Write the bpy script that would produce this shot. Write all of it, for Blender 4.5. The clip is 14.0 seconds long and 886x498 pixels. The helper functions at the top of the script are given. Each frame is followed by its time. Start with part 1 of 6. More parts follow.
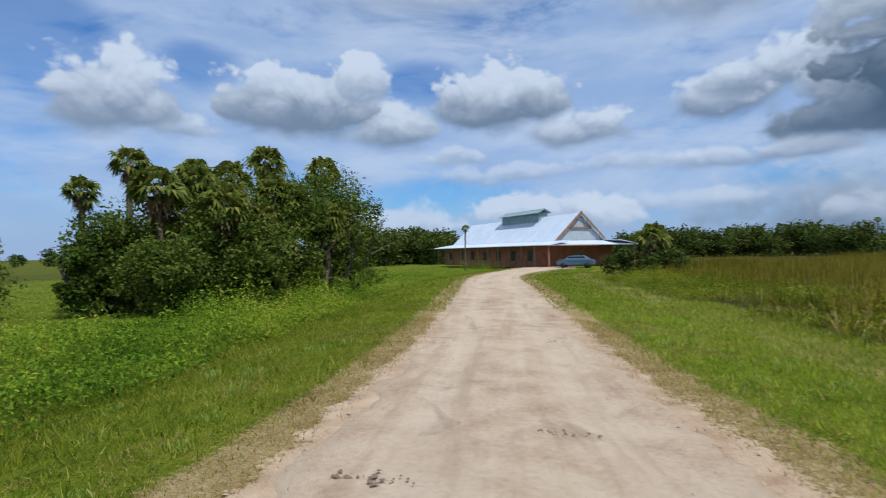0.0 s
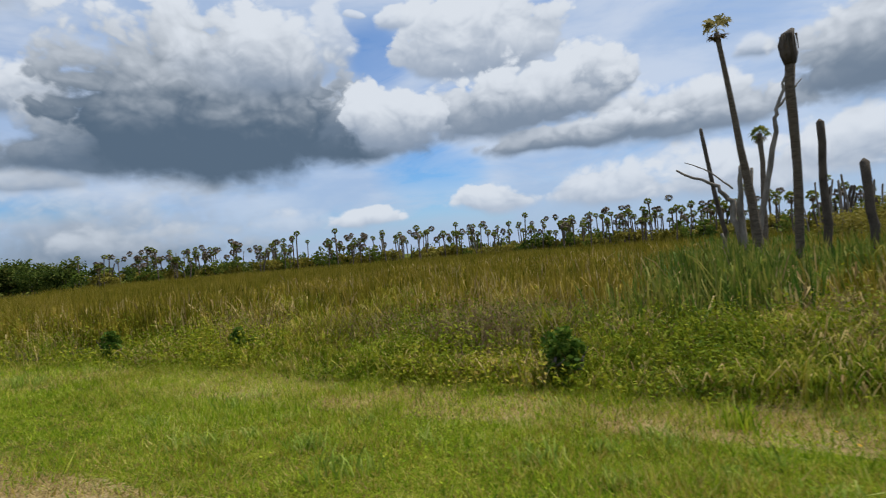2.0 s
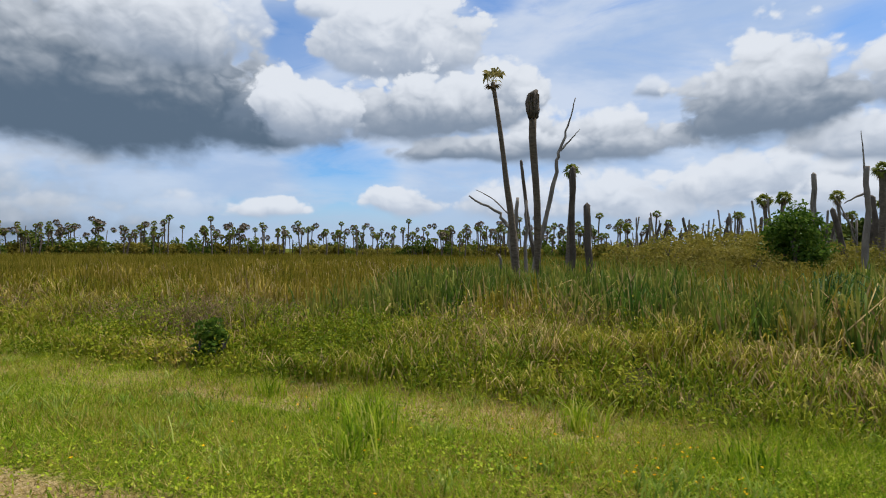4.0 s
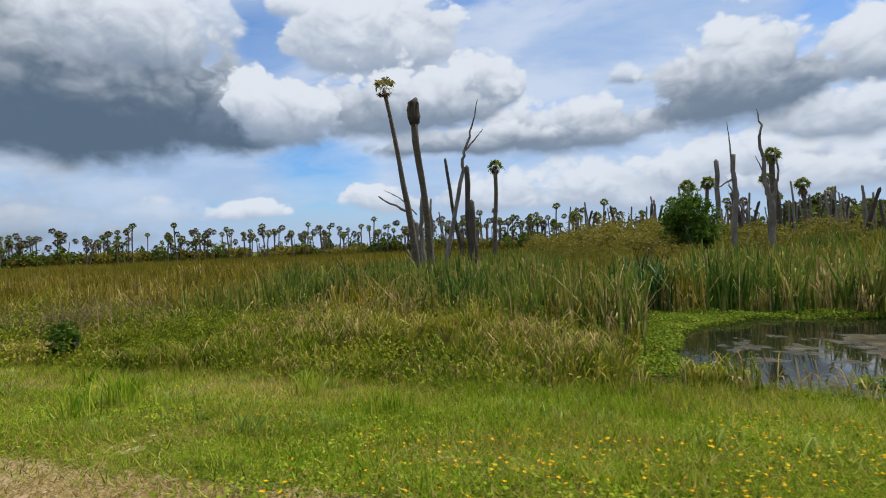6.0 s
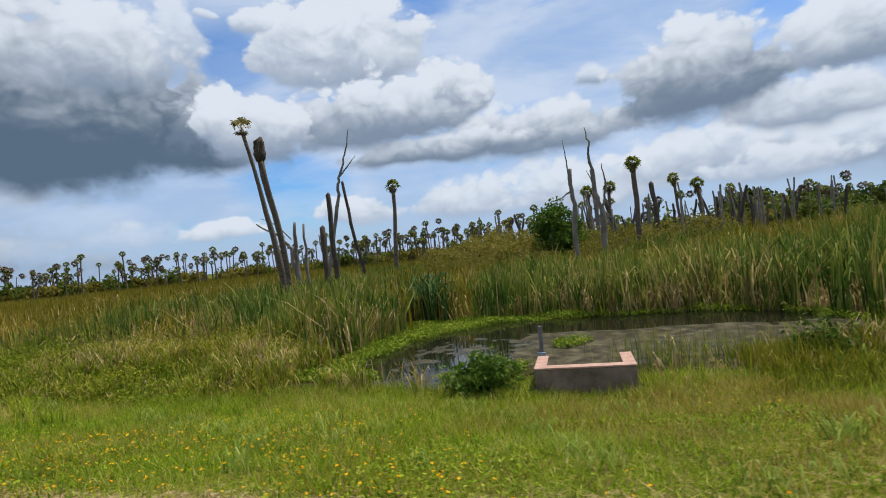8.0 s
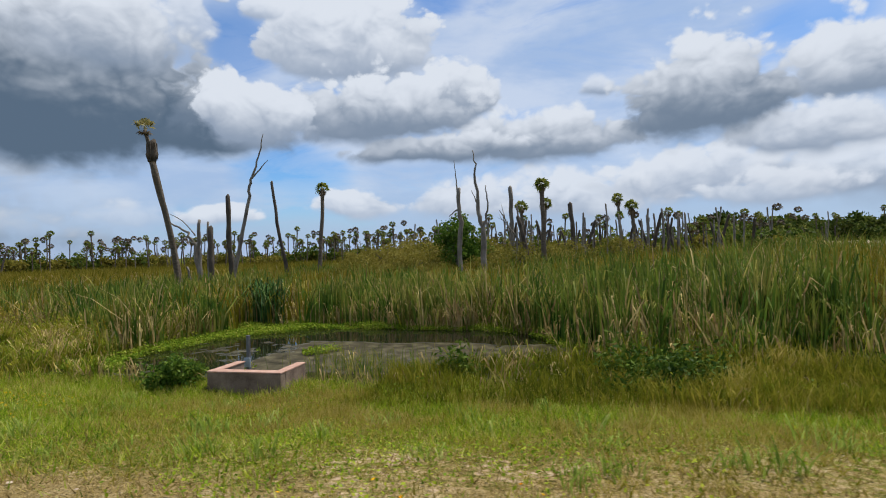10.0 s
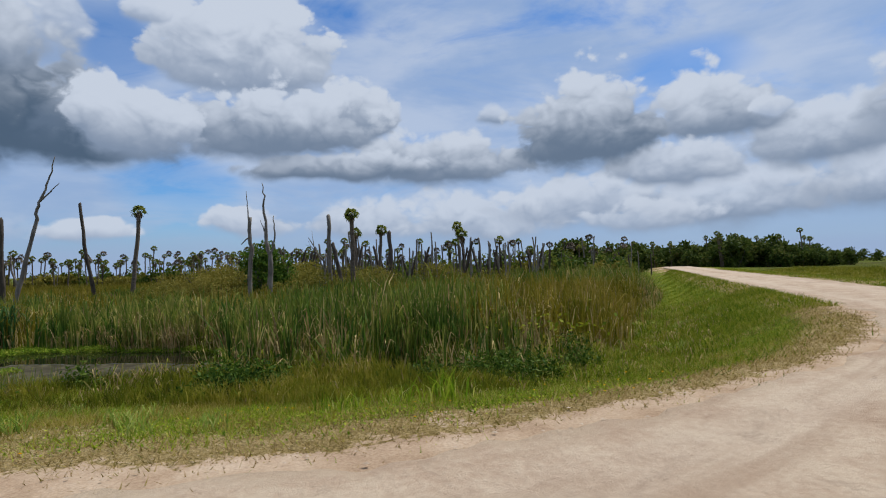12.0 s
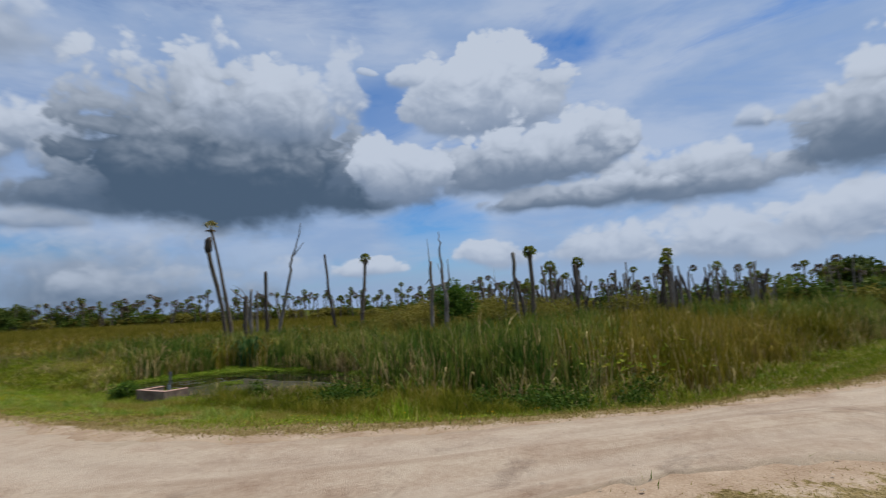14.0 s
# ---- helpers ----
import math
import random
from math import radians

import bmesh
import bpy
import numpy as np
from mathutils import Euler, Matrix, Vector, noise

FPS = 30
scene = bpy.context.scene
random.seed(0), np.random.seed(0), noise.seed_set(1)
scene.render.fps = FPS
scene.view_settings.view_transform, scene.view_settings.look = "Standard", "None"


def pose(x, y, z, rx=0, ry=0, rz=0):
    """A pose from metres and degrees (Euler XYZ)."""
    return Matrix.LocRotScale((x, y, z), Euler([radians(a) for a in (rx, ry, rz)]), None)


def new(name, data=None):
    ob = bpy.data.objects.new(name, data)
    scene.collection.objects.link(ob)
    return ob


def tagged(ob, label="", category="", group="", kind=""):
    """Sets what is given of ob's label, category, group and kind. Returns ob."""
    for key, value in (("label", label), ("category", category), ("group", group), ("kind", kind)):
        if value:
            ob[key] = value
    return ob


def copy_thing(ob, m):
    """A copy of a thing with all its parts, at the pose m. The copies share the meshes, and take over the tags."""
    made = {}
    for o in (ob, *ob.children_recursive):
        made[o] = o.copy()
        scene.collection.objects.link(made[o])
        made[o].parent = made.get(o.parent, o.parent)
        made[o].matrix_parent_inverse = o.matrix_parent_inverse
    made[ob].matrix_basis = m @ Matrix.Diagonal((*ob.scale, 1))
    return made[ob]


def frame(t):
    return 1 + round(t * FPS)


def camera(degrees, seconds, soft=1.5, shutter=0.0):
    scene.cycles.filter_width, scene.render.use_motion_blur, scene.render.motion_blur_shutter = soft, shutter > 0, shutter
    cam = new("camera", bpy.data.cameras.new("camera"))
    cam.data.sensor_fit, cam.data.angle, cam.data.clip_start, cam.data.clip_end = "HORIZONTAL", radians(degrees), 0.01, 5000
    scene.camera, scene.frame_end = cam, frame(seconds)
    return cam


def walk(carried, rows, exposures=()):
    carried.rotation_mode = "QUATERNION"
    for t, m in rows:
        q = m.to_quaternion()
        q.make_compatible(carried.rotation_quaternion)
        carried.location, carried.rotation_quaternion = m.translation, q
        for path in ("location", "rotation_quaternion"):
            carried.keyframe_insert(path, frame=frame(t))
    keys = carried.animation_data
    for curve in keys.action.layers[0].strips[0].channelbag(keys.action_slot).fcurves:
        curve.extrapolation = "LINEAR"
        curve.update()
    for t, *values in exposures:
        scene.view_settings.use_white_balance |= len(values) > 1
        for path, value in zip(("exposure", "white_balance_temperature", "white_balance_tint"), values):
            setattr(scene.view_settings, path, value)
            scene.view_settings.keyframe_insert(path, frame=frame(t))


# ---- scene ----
cam = camera(79.7, 14.0, soft=1.0, shutter=0.12)

PATH = [
    (0, pose(-0.161, 2.314, 1.394, 90.35, 1.07, 14.43)),
    (0.5, pose(0.111, 0.686, 1.341, 88.94, 1.27, -5.04)),
    (1, pose(0.413, -0.885, 1.321, 88.57, 1.79, -24.04)),
    (1.5, pose(0.577, -2.341, 1.302, 90.15, 3.39, -42.40)),
    (2, pose(0.668, -3.679, 1.310, 90.17, 4.73, -57.74)),
    (2.5, pose(0.719, -4.998, 1.324, 89.89, 4.38, -61.50)),
    (3, pose(0.794, -6.147, 1.294, 90.66, 2.75, -63.83)),
    (3.5, pose(0.831, -7.229, 1.301, 90.40, 1.13, -66.08)),
    (4, pose(0.876, -8.199, 1.292, 90.04, -0.29, -68.06)),
    (4.2, pose(0.896, -8.539, 1.283, 89.74, -0.80, -68.77)),
    (6.3, pose(0.616, -12.534, 1.339, 89.89, 3.29, -70.21)),
    (6.5, pose(0.611, -13.066, 1.362, 90.62, 4.19, -70.38)),
    (7, pose(0.576, -14.493, 1.365, 92.07, 6.18, -70.68)),
    (7.5, pose(0.546, -15.969, 1.366, 91.86, 6.87, -71.24)),
    (8, pose(0.469, -17.397, 1.423, 90.11, 5.87, -72.13)),
    (8.1, pose(0.469, -17.674, 1.443, 89.80, 5.37, -72.20)),
    (8.2, pose(0.480, -17.980, 1.448, 89.57, 5.27, -72.23)),
    (10.3, pose(0.580, -23.687, 1.564, 90.41, 0.86, -73.60)),
    (10.5, pose(0.537, -24.344, 1.576, 91.03, 1.25, -75.40)),
    (11, pose(0.156, -25.887, 1.623, 92.92, 2.52, -78.74)),
    (11.5, pose(-0.252, -27.529, 1.643, 92.25, 2.31, -81.56)),
    (12, pose(-0.675, -28.966, 1.685, 92.01, 1.41, -83.63)),
    (12.5, pose(-0.902, -30.181, 1.727, 92.79, 1.00, -84.79)),
    (13, pose(-1.108, -31.233, 1.747, 93.80, 0.80, -83.72)),
    (13.5, pose(-1.216, -32.235, 1.767, 94.89, 0.71, -81.64)),
    (14, pose(-1.377, -33.898, 1.938, 95.90, 2.41, -57.70)),
]
walk(cam, PATH, [(0, -0.13, 5650, 8), (0.8, -0.23, 5900, 8), (1.5, -0.27, 6200, 9), (2.0, 0.04, 6350, 9), (3, 0.13, 6450, 10), (8.2, 0.1, 6250, 9), (10.5, 0.05, 6300, 10), (11.5, -0.12, 6080, 10), (12.5, -0.27, 5880, 10), (13.6, -0.28, 5830, 10), (14, -0.34, 5880, 10)])

# ---- light ----
SUN_AZ, SUN_EL = -35.0, 62.0          # degrees: azimuth from +x towards +y, height above the horizon
sun_data = bpy.data.lights.new("sun", "SUN")
sun_data.energy, sun_data.angle, sun_data.color = 4.6, radians(1.0), (1.0, 0.94, 0.83)
sun = new("sun", sun_data)
sun_from = Vector((math.cos(radians(SUN_EL)) * math.cos(radians(SUN_AZ)), math.cos(radians(SUN_EL)) * math.sin(radians(SUN_AZ)), math.sin(radians(SUN_EL))))
sun.matrix_world = Matrix.Translation(sun_from * 400) @ sun_from.to_track_quat("Z", "Y").to_matrix().to_4x4()


class Nodes:
    """Short hand for building node trees."""

    def __init__(self, tree):
        self.t = tree
        tree.nodes.clear()

    def n(self, kind, **sets):
        node = self.t.nodes.new(kind)
        for key, value in sets.items():
            if key == "ins":
                for name, v in value.items():
                    self.put(node.inputs[name], v)
            elif key == "operation":
                node.operation = value
            elif key == "blend_type":
                node.blend_type = value
            elif key == "data_type":
                node.data_type = value
            elif key == "noise_dimensions":
                node.noise_dimensions = value
            elif key == "node_tree":
                node.node_tree = value
            elif key == "interpolation_type":
                node.interpolation_type = value
            elif key == "attribute_name":
                node.attribute_name = value
            elif key == "feature":
                node.feature = value
        return node

    def put(self, socket, v):
        if isinstance(v, bpy.types.NodeSocket):
            self.t.links.new(v, socket)
        elif v is not None:
            socket.default_value = v

    def math(self, op, a, b=None, c=None, clamp=False):
        node = self.t.nodes.new("ShaderNodeMath")
        node.operation, node.use_clamp = op, clamp
        for i, v in enumerate((a, b, c)):
            self.put(node.inputs[i], v)
        return node.outputs[0]

    def smooth(self, v, lo, hi):
        node = self.t.nodes.new("ShaderNodeMapRange")
        node.interpolation_type = "SMOOTHSTEP"
        self.put(node.inputs["Value"], v)
        self.put(node.inputs["From Min"], lo)
        self.put(node.inputs["From Max"], hi)
        return node.outputs["Result"]

    def mix(self, f, a, b):
        node = self.t.nodes.new("ShaderNodeMix")
        node.data_type = "RGBA"
        self.put(node.inputs[0], f)
        self.put(node.inputs[6], a)
        self.put(node.inputs[7], b)
        return node.outputs[2]

    def noise(self, vec, scale, detail=4.0, rough=0.55, distort=0.0, dims="3D"):
        node = self.t.nodes.new("ShaderNodeTexNoise")
        node.noise_dimensions = dims
        self.put(node.inputs["Vector"], vec)
        self.put(node.inputs["Scale"], scale)
        self.put(node.inputs["Detail"], detail)
        self.put(node.inputs["Roughness"], rough)
        self.put(node.inputs["Distortion"], distort)
        return node.outputs[0]


def rgb(*c):
    return (*c, 1.0)


def cloud_group():
    """One cumulus: flat grey base, billowing white top; laid over the sky colour that comes in."""
    g = bpy.data.node_groups.new("cumulus", "ShaderNodeTree")
    face = g.interface
    for name, kind in (("Sky", "NodeSocketColor"), ("Az", "NodeSocketFloat"), ("El", "NodeSocketFloat"), ("Billow", "NodeSocketFloat"), ("Fine", "NodeSocketFloat"), ("Relief", "NodeSocketFloat"),
                       ("CentreAz", "NodeSocketFloat"), ("Base", "NodeSocketFloat"), ("Height", "NodeSocketFloat"), ("HalfWidth", "NodeSocketFloat"),
                       ("Dark", "NodeSocketFloat"), ("Soft", "NodeSocketFloat"), ("Cover", "NodeSocketFloat")):
        face.new_socket(name, in_out="INPUT", socket_type=kind)
    for name, kind in (("Sky", "NodeSocketColor"), ("Az", "NodeSocketFloat"), ("El", "NodeSocketFloat")):
        face.new_socket(name, in_out="OUTPUT", socket_type=kind)
    k = Nodes(g)
    i = k.n("NodeGroupInput").outputs
    u = k.math("DIVIDE", k.math("SUBTRACT", i["Az"], i["CentreAz"]), i["HalfWidth"])
    v = k.math("DIVIDE", k.math("SUBTRACT", i["El"], i["Base"]), i["Height"])
    q = k.math("MAXIMUM", k.math("DIVIDE", k.math("SUBTRACT", v, 0.32), 0.68), k.math("DIVIDE", k.math("SUBTRACT", 0.32, v), 0.34))
    r = k.math("SQRT", k.math("ADD", k.math("MULTIPLY", u, u), k.math("MULTIPLY", q, q)))
    rim = k.math("ADD", 0.5, k.math("MULTIPLY", k.smooth(v, 0.0, 0.5), 0.5))
    edge = k.math("ADD", k.math("MULTIPLY", i["Billow"], 1.05), k.math("MULTIPLY", i["Fine"], 0.45))
    f = k.math("ADD", k.math("SUBTRACT", 1.08, r), k.math("MULTIPLY", edge, rim))
    m = k.math("MULTIPLY", k.smooth(f, 0.0, k.math("MULTIPLY", i["Soft"], k.math("SUBTRACT", 2.0, k.math("MULTIPLY", k.smooth(v, 0.0, 0.45), 1.45)))), i["Cover"])
    # heads catch the sun, the flat base stays smooth and dark
    head = k.math("ADD", 0.45, k.math("MULTIPLY", k.smooth(v, 0.1, 0.6), 0.55))
    shape = k.math("ADD", k.math("MULTIPLY", i["Relief"], 0.65), k.math("ADD", k.math("MULTIPLY", i["Billow"], 0.42), k.math("MULTIPLY", i["Fine"], 0.35)))
    shape = k.math("MULTIPLY", shape, k.math("SUBTRACT", 1.15, k.math("MULTIPLY", i["Dark"], 0.5)))
    lit = k.math("ADD", k.math("MULTIPLY", v, 1.4), k.math("MULTIPLY", shape, head))
    lit = k.math("SUBTRACT", lit, k.math("ADD", 0.08, k.math("MULTIPLY", i["Dark"], 0.58)))
    lit = k.smooth(lit, -0.22, 0.85)
    grey = k.mix(i["Dark"], CLOUD_PALE, CLOUD_DARK)
    colour = k.mix(lit, grey, CLOUD_WHITE)
    out = k.n("NodeGroupOutput").inputs
    k.put(out[0], k.mix(m, i["Sky"], colour))
    # handing the angles on from cloud to cloud keeps the shader's working memory small
    k.put(out[1], k.math("ADD", i["Az"], k.math("MULTIPLY", m, 1e-7)))
    k.put(out[2], k.math("ADD", i["El"], k.math("MULTIPLY", m, 1e-7)))
    return g


# cloud tones, before the world's strength of 0.1
CLOUD_WHITE, CLOUD_PALE, CLOUD_DARK = rgb(6.9, 7.25, 7.8), rgb(3.9, 4.6, 5.8), rgb(0.95, 1.4, 2.0)
# azimuth, base, top, half-width (degrees), darkness of the base, softness, cover
CLOUDS = [
    # the shower's grey veil
    (64, -3.0, 10.0, 16, 0.9, 1.6, 0.8),
    # low and hazy, far off
    (112, 1.0, 5.5, 9, 0.1, 0.7, 0.7), (94, 2.5, 6.6, 8, 0.1, 0.6, 0.9), (87.5, 2.0, 5.6, 4, 0.1, 0.6, 0.9), (60, 1.5, 5, 9, 0.1, 0.9, 0.35), (78, 3.5, 6.0, 8, 0.15, 0.9, 0.55),
    (76.4, 7.4, 9.6, 5.5, 0.5, 0.9, 0.7), (69.8, 7.4, 9.8, 4.5, 0.6, 0.9, 0.7), (97, 7.2, 9.4, 9, 0.3, 0.9, 0.6), (85, 7.6, 9.8, 6, 0.3, 0.9, 0.6), (103, 9.2, 11.2, 4, 0.35, 0.8, 0.6),
    (40.3, 2.8, 5.0, 3.6, 0.1, 0.5, 0.95), (26.0, 3.4, 7.3, 4.6, 0.12, 0.45, 0.95), (15, 3.0, 7.6, 6.5, 0.2, 0.6, 0.9), (3, 2.2, 7.8, 9, 0.25, 0.7, 0.9), (48, 3.0, 5.5, 6, 0.1, 1.0, 0.4),
    (-8, 3.8, 9.4, 9, 0.25, 0.6, 0.95), (-22, 2.8, 9.6, 9, 0.4, 0.6, 0.9), (-35, 3, 10, 8, 0.45, 0.7, 0.9), (-15, 3.0, 6.4, 6, 0.3, 0.6, 0.85),
    # high thin heaps
    (105, 23.5, 30, 14, 0.35, 0.9, 0.7), (78, 20, 29, 9, 0.5, 0.9, 0.8),
    # over the barn
    (130.0, 11.0, 14.6, 3.4, 0.35, 0.8, 0.8), (136.0, 11.2, 18.7, 6.2, 0.5, 0.45, 1), (109.6, 10.3, 16.4, 4.4, 0.5, 0.6, 1), (118.6, 12.2, 19.4, 7.6, 0.6, 0.35, 1), (112.8, 15.5, 20.4, 2.8, 0.3, 0.4, 1),
    (89.6, 10.2, 14.8, 5.6, 0.5, 0.6, 0.95), (98.0, 12.4, 19.2, 6.8, 0.65, 0.4, 1), (76.0, 11.8, 16.6, 4.6, 0.6, 0.6, 0.95), (71.0, 13.2, 18.6, 6.5, 0.5, 0.5, 1),
    # the dark shower cloud and the white heads before it
    (41.5, 19.0, 26.5, 2.8, 0.2, 0.6, 0.8), (42.5, 9.6, 16.5, 10.5, 1.0, 0.5, 1), (66.0, 7.8, 16.0, 7.5, 0.95, 0.7, 0.95), (45.5, 10.5, 19.5, 5.5, 0.85, 0.6, 1), (55.0, 7.2, 25.2, 13.6, 1.0, 0.4, 1), (49.0, 15.5, 24.8, 8.5, 0.55, 0.9, 0.9),
    (30.8, 17.6, 23.6, 4.6, 0.3, 0.35, 1), (26.6, 16.6, 27.2, 8.4, 0.32, 0.32, 1), (35.2, 22.6, 25.3, 2.3, 0.2, 0.4, 0.95), (38.9, 24.2, 25.2, 1.3, 0.1, 0.5, 0.8),
    (7.6, 8.4, 14.2, 10.0, 0.65, 0.5, 1), (17.0, 9.2, 12.4, 10.0, 0.7, 0.5, 1), (15.6, 12.6, 19.8, 4.4, 0.5, 0.35, 1), (24.0, 11.0, 18.6, 10.2, 0.62, 0.35, 1), (36.9, 10.8, 17.4, 6.5, 0.45, 0.32, 1),
    # over the bend
    (0.6, 14.6, 17.0, 2.0, 0.6, 0.9, 0.75), (-30.0, 7.6, 14.4, 6.5, 0.5, 0.5, 0.95), (-22.4, 11.0, 18.2, 5.6, 0.55, 0.45, 1), (-17.5, 7.2, 12.4, 6.0, 0.45, 0.5, 0.95), (-9.6, 9.2, 18.9, 8.0, 0.78, 0.42, 1), (-26.4, 13.2, 15.4, 1.5, 0.0, 0.4, 0.95), (-40, 8, 18, 7, 0.6, 0.6, 0.95),
    # out of sight
    (165, 9, 20, 13, 0.5, 0.5, 1), (-70, 8, 21, 14, 0.5, 0.5, 1), (-105, 10, 22, 15, 0.5, 0.5, 1), (-140, 8, 20, 14, 0.5, 0.5, 1), (20, 36, 58, 24, 0.5, 0.6, 0.9), (120, 38, 60, 26, 0.4, 0.6, 0.9),
]
# stretches of open blue: azimuth, base, top, half-width
OPEN_SKY = [(104, 4.0, 8.2, 10), (128.5, 16, 20.5, 4), (143, 14, 25, 6), (106.5, 15.5, 20, 4.5), (32.8, 5.5, 11.5, 6.5), (37.5, 17, 24.5, 3.6), (-19, 16, 21, 6), (68.9, 5, 7.4, 5), (17, 23.5, 27, 4)]


def build_world():
    w = bpy.data.worlds.new("sky")
    scene.world = w
    w.use_nodes = True
    k = Nodes(w.node_tree)
    way = k.n("ShaderNodeTexCoord").outputs["Generated"]
    sep = k.n("ShaderNodeSeparateXYZ", ins={0: way}).outputs
    az = k.math("MULTIPLY", k.math("ARCTAN2", sep[1], sep[0]), 57.29578)
    el = k.math("MULTIPLY", k.math("ARCSINE", sep[2]), 57.29578)
    flat = k.n("ShaderNodeVectorMath", operation="MULTIPLY", ins={0: way, 1: (1, 1, 1.35)}).outputs[0]
    # uneven outlines: the clouds' own coordinates are warped
    az = k.math("ADD", az, k.math("MULTIPLY", k.math("SUBTRACT", k.noise(flat, 6.0, 2.0), 0.5), 5.0))
    el = k.math("ADD", el, k.math("MULTIPLY", k.math("SUBTRACT", k.noise(flat, 8.3, 2.0), 0.5), 2.2))
    # billows
    stir = k.n("ShaderNodeTexNoise", ins={"Vector": flat, "Scale": 9.0, "Detail": 3.0}).outputs["Color"]
    stir = k.n("ShaderNodeVectorMath", operation="MULTIPLY", ins={0: k.n("ShaderNodeVectorMath", operation="SUBTRACT", ins={0: stir, 1: (0.5, 0.5, 0.5)}).outputs[0], 1: (0.09, 0.09, 0.09)}).outputs[0]
    puff = k.n("ShaderNodeVectorMath", operation="ADD", ins={0: flat, 1: stir}).outputs[0]
    sunward = k.n("ShaderNodeVectorMath", operation="ADD", ins={0: puff, 1: tuple(sun_from * 0.022)}).outputs[0]

    def heads(vec):
        node = k.n("ShaderNodeTexVoronoi", feature="F1", ins={"Vector": vec, "Scale": 13.0, "Detail": 2.0, "Roughness": 0.48, "Lacunarity": 2.3})
        node.normalize = True
        return k.math("MULTIPLY", k.math("SUBTRACT", 0.34, node.outputs["Distance"]), 1.7)

    b1 = k.math("SUBTRACT", k.noise(flat, 7.5, 3.0, 0.5), 0.5)
    b2 = k.math("SUBTRACT", k.noise(flat, 30.0, 5.0, 0.6, 0.25), 0.5)
    top = heads(puff)
    relief = k.math("SUBTRACT", top, heads(sunward))
    billow = k.math("ADD", k.math("MULTIPLY", b1, 0.5), top)
    # thin high cloud
    streak = k.n("ShaderNodeVectorMath", operation="MULTIPLY", ins={0: way, 1: (1.0, 1.0, 3.2)}).outputs[0]
    high = k.noise(streak, 3.4, 6.0, 0.6, 0.5)
    blue = None
    for a, lo, hi, hw in OPEN_SKY:
        u = k.math("DIVIDE", k.math("SUBTRACT", az, a), hw)
        v = k.math("DIVIDE", k.math("SUBTRACT", el, (lo + hi) / 2), (hi - lo) / 2)
        r = k.math("ADD", k.math("MULTIPLY", u, u), k.math("MULTIPLY", v, v))
        o = k.smooth(r, 1.5, 0.1)
        blue = o if blue is None else k.math("MAXIMUM", blue, o)
    veil = k.math("SUBTRACT", k.smooth(high, 0.2, 0.52), k.math("MULTIPLY", blue, 0.7), clamp=True)
    veil = k.math("MAXIMUM", k.math("MULTIPLY", veil, 0.86), k.smooth(el, 6.5, 0.5))
    sky = k.n("ShaderNodeTexSky")
    sky.sky_type, sky.sun_disc = "NISHITA", False
    sky.sun_elevation, sky.sun_rotation = radians(SUN_EL), radians(90 - SUN_AZ)
    sky.air_density, sky.dust_density, sky.ozone_density = 1.0, 0.6, 2.0
    tint = k.n("ShaderNodeVectorMath", operation="MULTIPLY", ins={0: sky.outputs[0], 1: (0.62, 0.93, 1.25)}).outputs[0]
    haze = k.mix(k.smooth(k.noise(streak, 4.0, 5.0, 0.55, 0.2), 0.35, 0.68), rgb(3.9, 5.0, 6.9), rgb(6.0, 6.6, 7.6))
    haze = k.mix(k.smooth(el, 9.0, 1.0), haze, rgb(3.9, 4.9, 6.6))
    col = k.mix(veil, tint, haze)
    group = cloud_group()
    for a, lo, hi, hw, dark, soft, cover in CLOUDS:
        c = k.n("ShaderNodeGroup", node_tree=group)
        for name, v in (("Sky", col), ("Az", az), ("El", el), ("Billow", billow), ("Fine", b2), ("Relief", relief), ("CentreAz", a), ("Base", lo), ("Height", hi - lo),
                        ("HalfWidth", hw), ("Dark", dark), ("Soft", soft), ("Cover", cover)):
            k.put(c.inputs[name], v)
        col, az, el = c.outputs
    back = k.n("ShaderNodeBackground", ins={"Color": col, "Strength": 0.1})
    k.put(k.n("ShaderNodeOutputWorld").inputs[0], back.outputs[0])


build_world()


# ---- materials ----
def material(name):
    m = bpy.data.materials.new(name)
    m.use_nodes = True
    return m, Nodes(m.node_tree)


def finish(k, colour, rough=0.8, bump=None, strength=0.3, distance=0.02, metal=0.0, spec=0.3):
    p = k.n("ShaderNodeBsdfPrincipled", ins={"Base Color": colour, "Roughness": rough, "Metallic": metal, "Specular IOR Level": spec})
    if bump is not None:
        k.put(p.inputs["Normal"], k.n("ShaderNodeBump", ins={"Height": bump, "Strength": strength, "Distance": distance}).outputs[0])
    k.put(k.n("ShaderNodeOutputMaterial").inputs[0], p.outputs[0])


def ramp(k, f, stops):
    node = k.t.nodes.new("ShaderNodeValToRGB")
    k.put(node.inputs[0], f)
    e = node.color_ramp.elements
    while len(e) < len(stops):
        e.new(0.5)
    for i, (pos, c) in enumerate(stops):
        e[i].position, e[i].color = pos, rgb(*c)
    return node.outputs[0]


